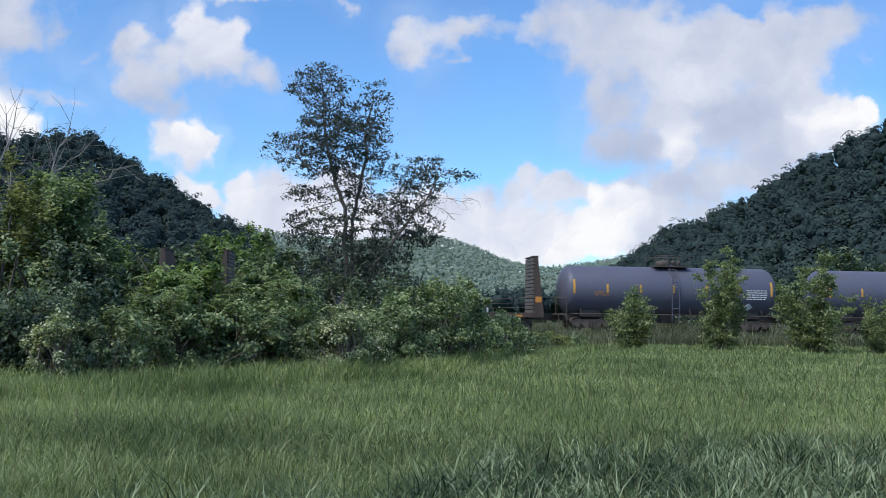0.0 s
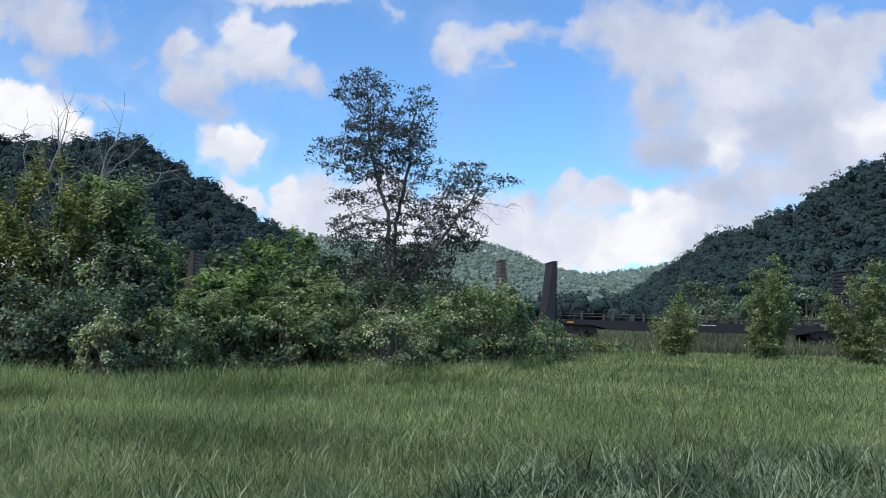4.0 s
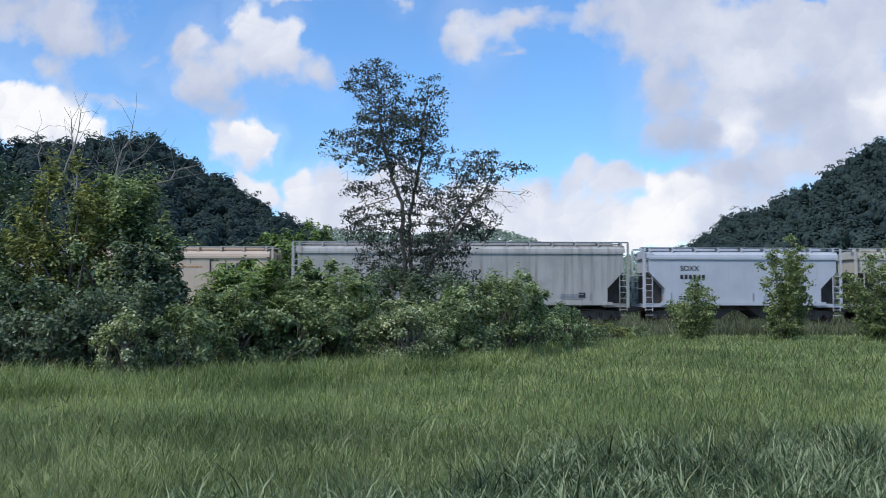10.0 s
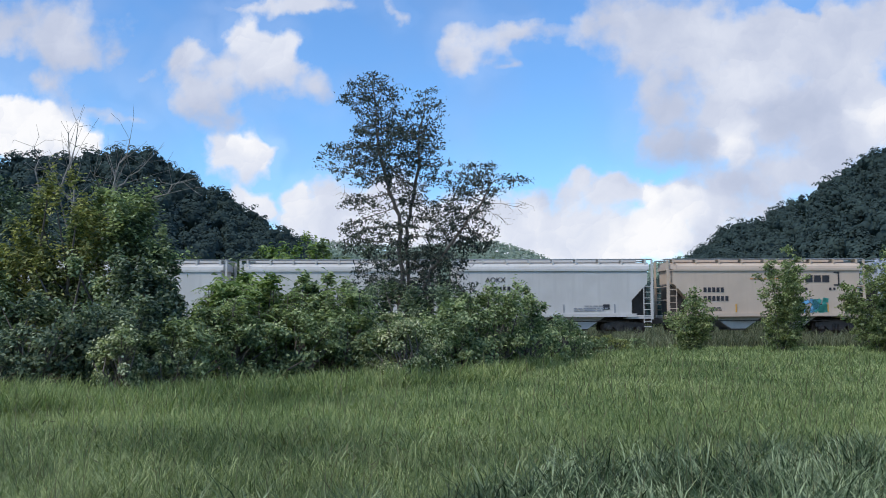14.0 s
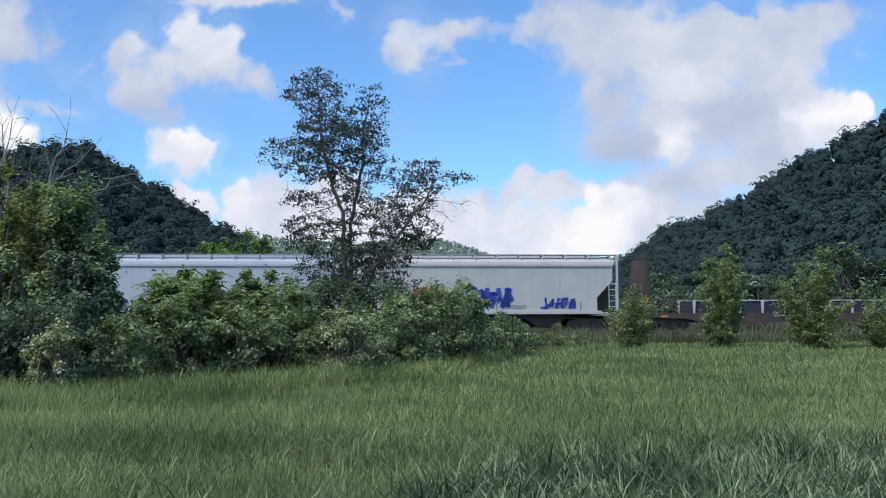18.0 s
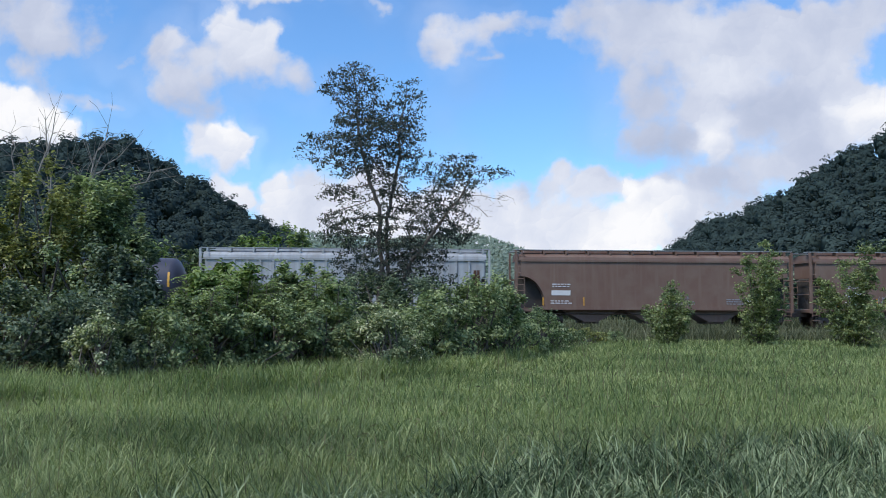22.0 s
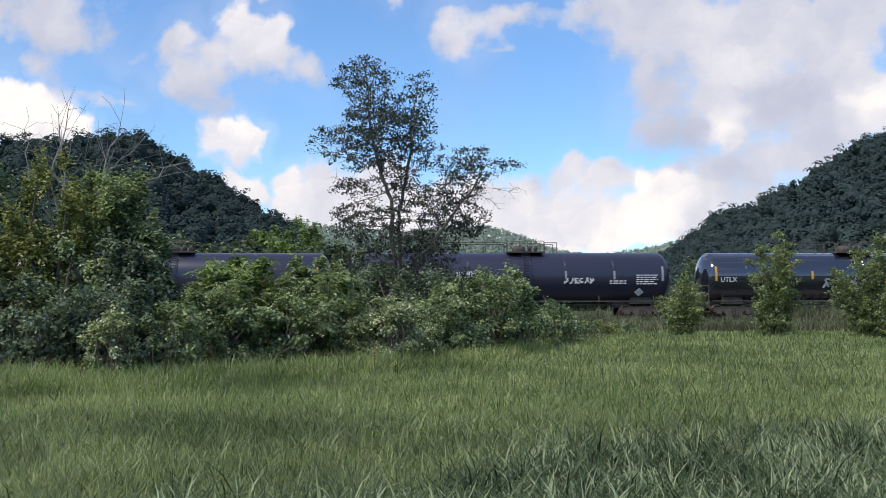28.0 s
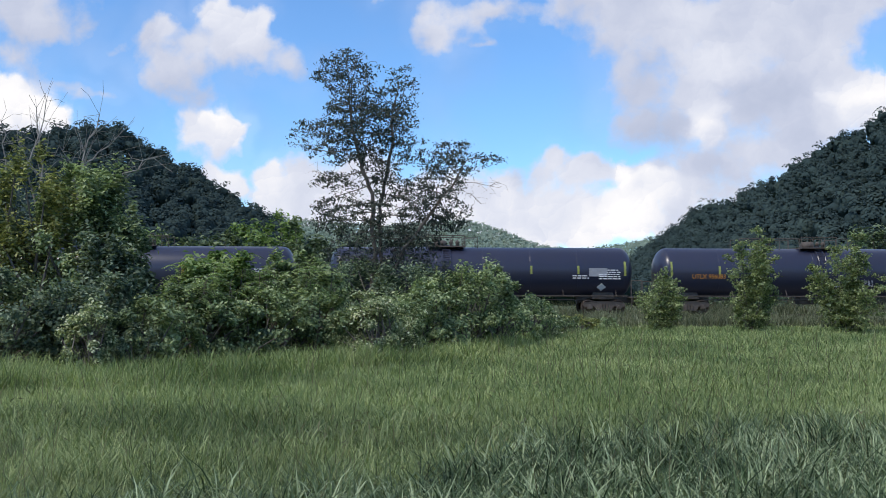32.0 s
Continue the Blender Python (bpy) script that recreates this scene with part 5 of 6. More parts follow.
def hopper(name, a, b, paint, label, ends="square", ribs=False, bays=2, marks=(), reach=0.42, chute=None, tall=0.0):
    """A covered hopper: a smooth or ribbed body with sloped ends, curved roof, running boards, discharge bays, ladders."""
    L = b - a
    h = L / 2
    car = empty(name)
    tagged(car, label, "freight car", "freight cars of the train")
    pm = P[paint]
    body_h = h - 0.42
    if ends == "square":
        side = [(body_h, 3.1), (body_h - 0.95, 2.1), (body_h - 0.95, 1.22)]
    else:
        side = [(body_h - 1.45 * math.sin(k * math.pi / 14), 1.35 + 1.75 * math.cos(k * math.pi / 14)) for k in range(8)] + [(body_h - 1.45, 1.22)]
    poly = [(body_h, 3.93 + tall)] + side + [(-x, z) for x, z in side[::-1]] + [(-body_h, 3.93 + tall)]
    part("body", prism(bmesh.new(), poly, -1.55, 1.55), pm, car)
    # plate in the recess behind each ladder, shade put into its dark colour
    for s in (-1, 1):
        cave = [(s * (h - 0.3), 3.0)] + [(s * (x - 0.04), z) for x, z in side] + [(s * (h - 0.3), 1.22)]
        part("end_plate", prism(bmesh.new(), cave, -0.75, 0.75), M["shaded_brown"], car)
    bm = bmesh.new()
    arc = [(-1.55, 3.93 + tall), (-1.52, 4.12 + tall), (-1.36, 4.27 + tall), (-1.0, 4.37 + tall), (0, 4.42 + tall), (1.0, 4.37 + tall), (1.36, 4.27 + tall), (1.52, 4.12 + tall), (1.55, 3.93 + tall)]
    prism(bm, arc, -h + 0.3, h - 0.3)
    bmesh.ops.rotate(bm, verts=bm.verts[:], matrix=Matrix.Rotation(radians(90), 3, "Z"))
    part("roof", bm, pm, car)
    for y in (-1.59, 1.59):
        part("top_chord", box(bmesh.new(), -body_h, body_h, y - 0.03, y + 0.03, 3.84 + tall, 3.97 + tall), pm, car)
        part("side_sill", box(bmesh.new(), -h + 1.1, h - 1.1, y - 0.04, y + 0.03, 1.10, 1.30), pm, car)
    for y in (-1.02, 1.02):
        part("running_board", box(bmesh.new(), -h + 0.05, h - 0.05, y - 0.3, y + 0.3, 4.53 + tall, 4.58 + tall), M["galvanised"], car, "galvanised steel grating walkway")
    part("hatch_trough", bevelled(box(bmesh.new(), -h + 0.8, h - 0.8, -0.35, 0.35, 4.40 + tall, 4.60 + tall), 0.03), pm, car)
    n = max(6, round(L / 1.35))
    for k in range(n):
        x = -h + 0.5 + k * (L - 1.0) / (n - 1)
        part("bracket", shared(("bracket", paint, tall), lambda q: box(box(q, -0.05, 0.05, -0.25, 0.3, 4.36 + tall, 4.53 + tall), -0.05, 0.05, -0.32, -0.2, 4.2 + tall, 4.53 + tall), pm), None, car, m=pose(x, -1.1, 0))
    for s in (-1, 1):
        x = s * (h - 0.12)
        for y in (-1.5, 1.5):
            part("corner_post", box(bmesh.new(), x - 0.06, x + 0.06, y - 0.05, y + 0.05, 0.95, 4.5 + tall), pm, car)
        part("end_sill", bevelled(box(bmesh.new(), min(x, x - s * 1.5), max(x, x - s * 1.5), -1.5, 1.5, 0.98, 1.2), 0.02), pm, car)
        part("end_rail", bar(bar(bmesh.new(), (x, -1.5, 2.9), (x, 1.5, 2.9), 0.03), (x, -1.5, 2.1), (x, 1.5, 2.1), 0.03), pm, car)
        part("end_panel", box(bmesh.new(), x - s * 0.36 - 0.03, x - s * 0.36 + 0.03, -1.5, 1.5, 3.05, 4.0 + tall), pm, car)
        for y in (-1.53, 1.53):
            ladder(car, s * (h - 0.42), y, 0.75, 4.3 + tall if s * y > 0 else 3.0, pm)
        part("sill_step", box(bmesh.new(), s * (h - 0.42) - 0.22, s * (h - 0.42) + 0.22, -1.58, -1.5, 0.5, 0.54), pm, car)
    # discharge bays
    cm = P[chute] if chute else M["shaded_brown"]
    inner = L - 5.6
    for k in range(bays):
        c = -inner / 2 + (k + 0.5) * inner / bays
        w = inner / bays / 2
        part("discharge_bay", prism(bmesh.new(), [(c - w * 1.06, 1.24), (c + w * 1.06, 1.24), (c + 0.42, 0.38), (c - 0.42, 0.38)], -1.15, 1.15), cm, car)
        part("outlet_gate", box(bmesh.new(), c - 0.5, c + 0.5, -1.0, 1.0, 0.27, 0.39), M["steel_dark"], car)
    part("center_sill", box(bmesh.new(), -h + 0.4, h - 0.4, -0.25, 0.25, 0.8, 1.15), M["steel_dark"], car)
    part("brake_pipe", bar(bmesh.new(), (-h + 1.5, -1.2, 0.85), (h - 1.5, -1.2, 0.85), 0.03), M["steel_dark"], car)
    if ribs:
        m = int((L - 2.6) / 0.77)
        for k in range(m + 1):
            x = -(m * 0.77) / 2 + k * 0.77
            part("side_post", shared(("side_post", paint, tall), lambda q: box(q, -0.06, 0.06, -0.07, 0.0, 1.3, 3.86 + tall), pm), None, car, m=pose(x, -1.55, 0))
    for x in (-(h - 1.75), h - 1.75):
        truck(car, x)
    couplers(car, h, reach)
    # small stencils common to all
    ink = MARK["white"] if paint == "brown" else MARK["black"]
    small_print(car, -h + 2.2, 1.62, 1.3, 2, ink)
    small_print(car, 1.2, 1.6, 1.2, 2, MARK["grey"])
    small_print(car, h - 4.2, 1.75, 1.4, 3, MARK["grey"])
    part("placard", box(bmesh.new(), h - 3.1, h - 2.7, -1.575, -1.565, 1.55, 1.85), ink, car)
    for x in (-h + 1.75, -h + 4.2, 0.6, h - 2.4):
        part("reflector", box(bmesh.new(), x - 0.035, x + 0.035, -1.585, -1.56, 1.35, 1.85), MARK["yellow"] if paint in ("brown", "beige") else MARK["grey"], car)
    for what, dx, z, size, ink_name in marks:
        if what.startswith("-"):
            digits(car, -h + dx, -1.572, z, size, len(what), MARK[ink_name])
        else:
            part("reporting_mark", lettering(what, size, MARK[ink_name]), None, car, m=pose(-h + dx, -1.572, z, 90))
    MOVING.append((car, (a + b) / 2))
    return car


def stripe_on(car, x, R, zc, lo, hi, w, mat, name="reflective_stripe"):
    """A strip bent round the near side of a tank, between two heights over its middle."""
    bm = bmesh.new()
    n = 6
    a0, a1 = math.asin(lo / R), math.asin(hi / R)
    rows = []
    for k in range(n + 1):
        a = a0 + (a1 - a0) * k / n
        y, z = -math.cos(a) * (R + 0.008), zc + math.sin(a) * (R + 0.008)
        rows.append((bm.verts.new((x - w / 2, y, z)), bm.verts.new((x + w / 2, y, z))))
    for p, q in zip(rows, rows[1:]):
        bm.faces.new((p[0], p[1], q[1], q[0]))
    part(name, bm, mat, car)


def shell_panel(car, x, z, w, h, mat, R, zc, name="warning_panel"):
    """A small plate lying on the near side of a tank."""
    up = math.asin(max(-0.95, min(0.95, (z - zc) / R)))
    bm = box(bmesh.new(), -w / 2, w / 2, -h / 2, h / 2, 0, 0.006)
    part(name, bm, mat, car, m=pose(x, -math.cos(up) * (R + 0.02), zc + math.sin(up) * (R + 0.02), 90 - math.degrees(up)))


def railing(car, x0, x1, y, z0, h, mat, step=1.6):
    bm = bmesh.new()
    n = max(1, round((x1 - x0) / step))
    bar(bm, (x0, y, z0 + h), (x1, y, z0 + h), 0.022)
    for k in range(n + 1):
        x = x0 + (x1 - x0) * k / n
        bar(bm, (x, y, z0), (x, y, z0 + h), 0.022)
    part("railing", bm, mat, car)


def tank_car(name, a, b, paint, label, R=1.5, marks=(), rail="center", stripes="yellow", fittings=0.0, reach=0.85, white=False, panels=True):
    """A tank car: welded shell with dished ends, stub sills, saddles, top platform with railing, ladder, placards."""
    L = b - a
    h = L / 2
    zc = 1.08 + R
    car = empty(name)
    tagged(car, label, "tank car", "freight cars of the train")
    pm = P[paint]
    e = 0.75
    prof = [(-h, 0.0)] + [(-h + e * (1 - math.cos(k * math.pi / 16)), R * math.sin(k * math.pi / 16)) for k in range(1, 8)]
    prof += [(-h + e, R), (h - e, R)] + [(-x, r) for x, r in prof[:0:-1]] + [(h, 0.0)]
    part("tank", lathe(bmesh.new(), prof, 48, zc), pm, car)
    for k in range(1, 6):
        x = -h + e + k * (L - 2 * e) / 6
        part("weld_band", lathe(bmesh.new(), [(x - 0.03, R - 0.01), (x - 0.02, R + 0.006), (x + 0.02, R + 0.006), (x + 0.03, R - 0.01)], 48, zc), pm, car)
    frame_m = pm if white else M["steel_dark"]
    for s in (-1, 1):
        x = s * (h - 1.9)
        part("saddle", prism(bmesh.new(), [(x - 0.7, 0.95), (x + 0.7, 0.95), (x + 0.55, 1.6), (x - 0.55, 1.6)], -0.85, 0.85), frame_m, car)
        lo, hi = sorted((s * (h - 3.4), s * (h + 0.35)))
        part("stub_sill", box(bmesh.new(), lo, hi, -0.3, 0.3, 0.72, 1.12), frame_m, car)
        lo, hi = sorted((s * (h - 0.35), s * (h + 0.4)))
        part("end_platform", bevelled(box(bmesh.new(), lo, hi, -1.45, 1.45, 1.0, 1.08), 0.015), frame_m, car)
        for y in (-1.4, 1.4):
            bm = bmesh.new()
            bar(bm, (s * (h + 0.36), y, 1.05), (s * (h + 0.36), y, 2.05), 0.025)
            bar(bm, (s * (h - 0.3), y, 1.05), (s * (h - 0.3), y, 2.05), 0.025)
            bar(bm, (s * (h - 0.3), y, 2.05), (s * (h + 0.36), y, 2.05), 0.025)
            part("handrail", bm, frame_m, car)
        part("side_ladder", bar(bar(bar(bmesh.new(), (s * (h - 0.3), -1.45, 0.45), (s * (h - 0.3), -1.45, 1.1), 0.025), (s * (h + 0.2), -1.45, 0.45), (s * (h + 0.2), -1.45, 1.1), 0.025),
             (s * (h - 0.32), -1.45, 0.47), (s * (h + 0.22), -1.45, 0.47), 0.025), frame_m, car)
    for y in (-1.32, 1.32):
        bm = bar(bmesh.new(), (-h + 0.5, y, 1.12), (h - 0.5, y, 1.12), 0.03)
        for k in range(6):
            x = -h + 1.2 + k * (L - 2.4) / 5
            bar(bm, (x, y, 1.12), (x, y * 0.82, 1.5), 0.02)
        part("side_rail", bm, frame_m, car)
    part("bottom_outlet", bevelled(box(bmesh.new(), -0.5, 0.5, -0.35, 0.35, 0.62, 1.2), 0.05), frame_m, car)
    part("brake_pipe", bar(bmesh.new(), (-h + 1.5, -0.6, 0.9), (h - 1.5, -0.6, 0.9), 0.035), M["steel_dark"], car)
    top = zc + R
    fx = fittings
    fm = pm if white else M["steel_dark"]
    part("platform", box(bmesh.new(), fx - 1.1, fx + 1.1, -1.0, 1.0, top - 0.02, top + 0.05), fm, car)
    part("manway", lathe_z(bmesh.new(), [(0.0, 0.0), (0.42, 0.0), (0.42, 0.28), (0.36, 0.40), (0.0, 0.46)]), M["steel_dark"], car, "dark manway cover", pose(fx - 0.3, 0, top))
    for k, dx in enumerate((0.35, 0.75)):
        part("valve", lathe_z(bmesh.new(), [(0.0, 0.0), (0.13, 0.0), (0.1, 0.2), (0.16, 0.26), (0.06, 0.42), (0.0, 0.45)], 10), M["steel_dark"], car, m=pose(fx + dx, 0.1 * k, top + 0.02))
    for y in (-1.0, 1.0):
        railing(car, fx - 1.1, fx + 1.1, y, top - 0.05, 0.72, fm, 0.75)
        if rail == "full":
            railing(car, -h + 0.35, fx - 1.15, y * 0.8, top - 0.1, 0.78, fm, 2.6)
            railing(car, fx + 1.15, h - 0.35, y * 0.8, top - 0.1, 0.78, fm, 2.6)
        if rail == "long":
            railing(car, fx + 1.15, fx + 1.9, y * 0.8, top - 0.1, 0.68, fm, 0.7)
            railing(car, fx - 4.9, fx - 1.15, y * 0.8, top - 0.1, 0.68, fm, 1.4)
    # ladder bent down the near side
    bm = bmesh.new()
    pts = []
    for k in range(9):
        an = radians(85 - k * 12)
        pts.append((-math.cos(an) * (R + 0.13) if an > 0 else -(R + 0.13), zc + math.sin(an) * (R + 0.13)))
    pts.append((-(R + 0.13), 0.75))
    for dx in (-0.22, 0.22):
        for (y0, z0), (y1, z1) in zip(pts, pts[1:]):
            bar(bm, (fx + dx, y0, z0), (fx + dx, y1, z1), 0.024)
    for (y0, z0), (y1, z1) in zip(pts, pts[1:]):
        bar(bm, (fx - 0.22, y0, z0), (fx + 0.22, y0, z0), 0.018)
        bar(bm, (fx - 0.22, (y0 + y1) / 2, (z0 + z1) / 2), (fx + 0.22, (y0 + y1) / 2, (z0 + z1) / 2), 0.018)
    part("ladder", bm, pm, car)
    if stripes:
        sm = MARK[stripes]
        for k, x in enumerate(np.linspace(-h + 0.75, h - 0.7, 7)):
            tall = k in (0, 6)
            stripe_on(car, x, R, zc, -0.25 if tall else -0.15, 0.62 if tall else 0.35, 0.13, sm)
    ink = MARK["black"] if white else MARK["white"]
    if panels:
        small_print(car, h - 2.3, zc + 0.1, 1.3, 5, MARK["grey"] if white else ink, y=-R - 0.02)
        small_print(car, h - 3.9, zc - 0.25, 1.0, 2, MARK["grey"] if white else ink, y=-R - 0.015)
        bm = box(bmesh.new(), -0.2, 0.2, -0.01, 0.01, -0.2, 0.2)
        bmesh.ops.rotate(bm, verts=bm.verts[:], matrix=Matrix.Rotation(radians(45), 3, "Y"))
        part("hazard_placard", bm, MARK["white"], car, "white diamond placard", pose(h - 2.1, -R * 0.8 - 0.03, zc - R * 0.6 - 0.02, 36))
    for what, dx, z, size, ink_name in marks:
        up = math.asin(max(-0.9, min(0.9, (z - zc) / R)))
        part("reporting_mark", lettering(what, size, MARK[ink_name]), None, car,
             m=pose(-h + dx, -math.cos(up) * (R + 0.012), zc + math.sin(up) * (R + 0.012), 90 - math.degrees(up)))
    for x in (-(h - 1.9), h - 1.9):
        truck(car, x)
    couplers(car, h + 0.3, reach - 0.3)
    MOVING.append((car, (a + b) / 2))
    return car


def lathe_z(bm, prof, sides=20):
    lathe(bm, [(z, r) for r, z in prof], sides)
    bmesh.ops.rotate(bm, verts=bm.verts[:], matrix=Matrix.Rotation(radians(-90), 3, "Y"))
    bmesh.ops.recalc_face_normals(bm, faces=bm.faces[:])
    return bm


M["board"] = plain("side_board", (0.035, 0.04, 0.055), 0.6, vary=0.35, scale=1.5)
M["galvanised"] = plain("galvanised", (0.36, 0.37, 0.38), 0.5, 0.4, vary=0.2, scale=3)


def flat_car(name, a, b, label, stakes=False, paint="rust", dark=False):
    """A bulkhead flat car: deck on a fish-belly frame, planked bulkheads with tapered braces, stakes or chains along the deck."""
    L = b - a
    h = L / 2
    car = empty(name)
    tagged(car, label, "flat car", "freight cars of the train")
    pm = P["rust_dark"] if dark else P[paint]
    part("deck", box(bmesh.new(), -h, h, -1.4, 1.4, 1.02, 1.1), P["timber"], car, "worn timber deck")
    for y in (-1.42, 1.42):
        part("side_sill", prism(bmesh.new(), [(-h, 1.12), (h, 1.12), (h, 0.86), (h - 2.8, 0.80), (h - 4.0, 0.55), (-h + 4.0, 0.55), (-h + 2.8, 0.80), (-h, 0.86)],
                                y - 0.05, y + 0.05), pm, car)
    part("center_sill", box(bmesh.new(), -h, h, -0.3, 0.3, 0.72, 1.02), M["steel_dark"], car)
    for s in (-1, 1):
        x = s * (h - 0.58)
        for y in (-1.38, 1.38):
            part("brace", prism(bmesh.new(), [(x, 1.1), (x + s * 0.58, 1.1), (x + s * 0.2, 4.5), (x, 4.5)], y - 0.06, y + 0.06), pm, car)
        part("bulkhead_back", prism(bmesh.new(), [(x + s * 0.52, 1.1), (x + s * 0.58, 1.1), (x + s * 0.2, 4.5), (x + s * 0.14, 4.5)], -1.32, 1.32), pm, car)
        for k in range(15):
            z = 1.12 + k * 0.225
            part("plank", shared(("plank", dark), lambda q: box(q, -0.04, 0.04, -1.36, 1.36, 0, 0.185), P["rust_dark"] if dark else P["timber"]), None, car,
                 m=pose(x - s * 0.05, 0, z, 0, 0, 0))
        part("bulkhead_cap", box(bmesh.new(), min(x - s * 0.1, x + s * 0.24), max(x - s * 0.1, x + s * 0.24), -1.45, 1.45, 4.5, 4.56), pm, car)
        if not dark:
            part("label_plate", box(bmesh.new(), min(x + s * 0.06, x + s * 0.44), max(x + s * 0.06, x + s * 0.44), -1.452, -1.445, 1.75, 2.1), MARK["orange"], car)
        part("brake_wheel", lathe_z(bmesh.new(), [(0.25, 0), (0.3, 0.02), (0.25, 0.05), (0.2, 0.03), (0.25, 0)], 12), M["steel_dark"], car, m=pose(x + s * 0.6, -0.6, 1.5, 0, 90, 0))
    if stakes:
        n = 10
        for y in (-1.36, 1.36):
            for k in range(n):
                x = -h + 3.4 + k * (L - 6.8) / (n - 1)
                part("stake", shared(("stake", y), lambda q, y=y: prism(q, [(-0.035, 1.1), (0.035, 1.1), (0.09, 1.9), (-0.09, 1.9)], y - 0.06, y + 0.06), P["white"]), None, car, m=pose(x, 0, 0))
            part("stake_rail", box(bmesh.new(), -h + 3.3, h - 3.3, y - 0.03, y + 0.03, 1.9, 1.94), P["old"], car)
            part("side_board", box(bmesh.new(), -h + 3.4, h - 3.4, y * 0.93 - 0.03, y * 0.93 + 0.03, 1.14, 1.84), M["board"], car, "dark blue-black side board")
            for e in (-1, 1):
                bm = bmesh.new()
                for z in (1.35, 1.62, 1.92):
                    bar(bm, (e * (h - 0.6), y, z + 0.12), (e * (h - 3.4), y, z), 0.016)
                part("tie_cable", bm, M["steel_dark"], car)
    else:
        for y in (-1.3, 1.3):
            bm = bmesh.new()
            for z in (1.32, 1.48):
                bar(bm, (-h + 1.2, y, z), (h - 1.2, y, z), 0.022)
            part("chain_rail", bm, M["steel_dark"], car)
            for k in range(9):
                x = -h + 2.2 + k * (L - 4.4) / 8
                part("stake_pocket", shared(("pocket", y), lambda q, y=y: box(q, -0.06, 0.06, y - 0.06, y + 0.06, 1.1, 1.62 if y < 0 else 1.5), M["steel_dark"]), None, car, m=pose(x, 0, 0))
    small_print(car, -1.5, 0.98, 2.2, 1, MARK["white"], y=-1.475)
    part("conspicuity_mark", box(bmesh.new(), -h + 1.3, -h + 1.7, -1.478, -1.47, 0.88, 1.0), MARK["orange"], car)
    part("conspicuity_mark", box(bmesh.new(), h - 1.7, h - 1.3, -1.478, -1.47, 0.88, 1.0), MARK["orange"], car)
    for x in (-(h - 1.9), h - 1.9):
        truck(car, x)
    couplers(car, h, 0.95)
    MOVING.append((car, (a + b) / 2))
    return car


def logo(car, h, dx, z):
    """The road's emblem as plain dark shapes between brackets, with dots."""
    bm = bmesh.new()
    for k in range(3):
        x = dx + 0.55 + k * 0.5
        box(bm, x, x + 0.42, 0, 0.004, -0.2, 0.2)
    for x, s in ((dx, 1), (dx + 2.5, -1)):
        box(bm, x, x + 0.09, 0, 0.004, -0.42, 0.42)
        for z1 in (-0.42, 0.34):
            box(bm, min(x, x + s * 0.25), max(x, x + s * 0.25), -0.002, 0.002, z1, z1 + 0.08)
    for x in (dx + 0.25, dx + 0.5, dx + 1.95, dx + 2.2):
        box(bm, x, x + 0.14, 0, 0.004, -0.68, -0.54)
    part("emblem", bm, MARK["black"], car, "dark emblem between square brackets", pose(-h, -1.575, z))


def plain_mark(car, h, dx, z, ink, number=""):
    if number:
        part("reporting_mark", lettering(number, 0.42, MARK[ink]), None, car, m=pose(-h + dx, -1.572, z - 0.52, 90))
    for w, dz in ((1.15, 0.0),) if number else ((1.15, 0.0), (1.55, -0.52)):
        bm = bmesh.new()
        x = 0.0
        while x < w:
            box(bm, x, x + 0.19, -0.002, 0.002, dz - 0.14, dz + 0.14)
            x += 0.26
        part("reporting_mark", bm, MARK[ink], car, m=pose(-h + dx, -1.574, z))


def mk(word, number, dx, z, size=0.42, ink="black", gap=0.5):
    return ((word, dx, z, size, ink), (number, dx, z - gap, size, ink))


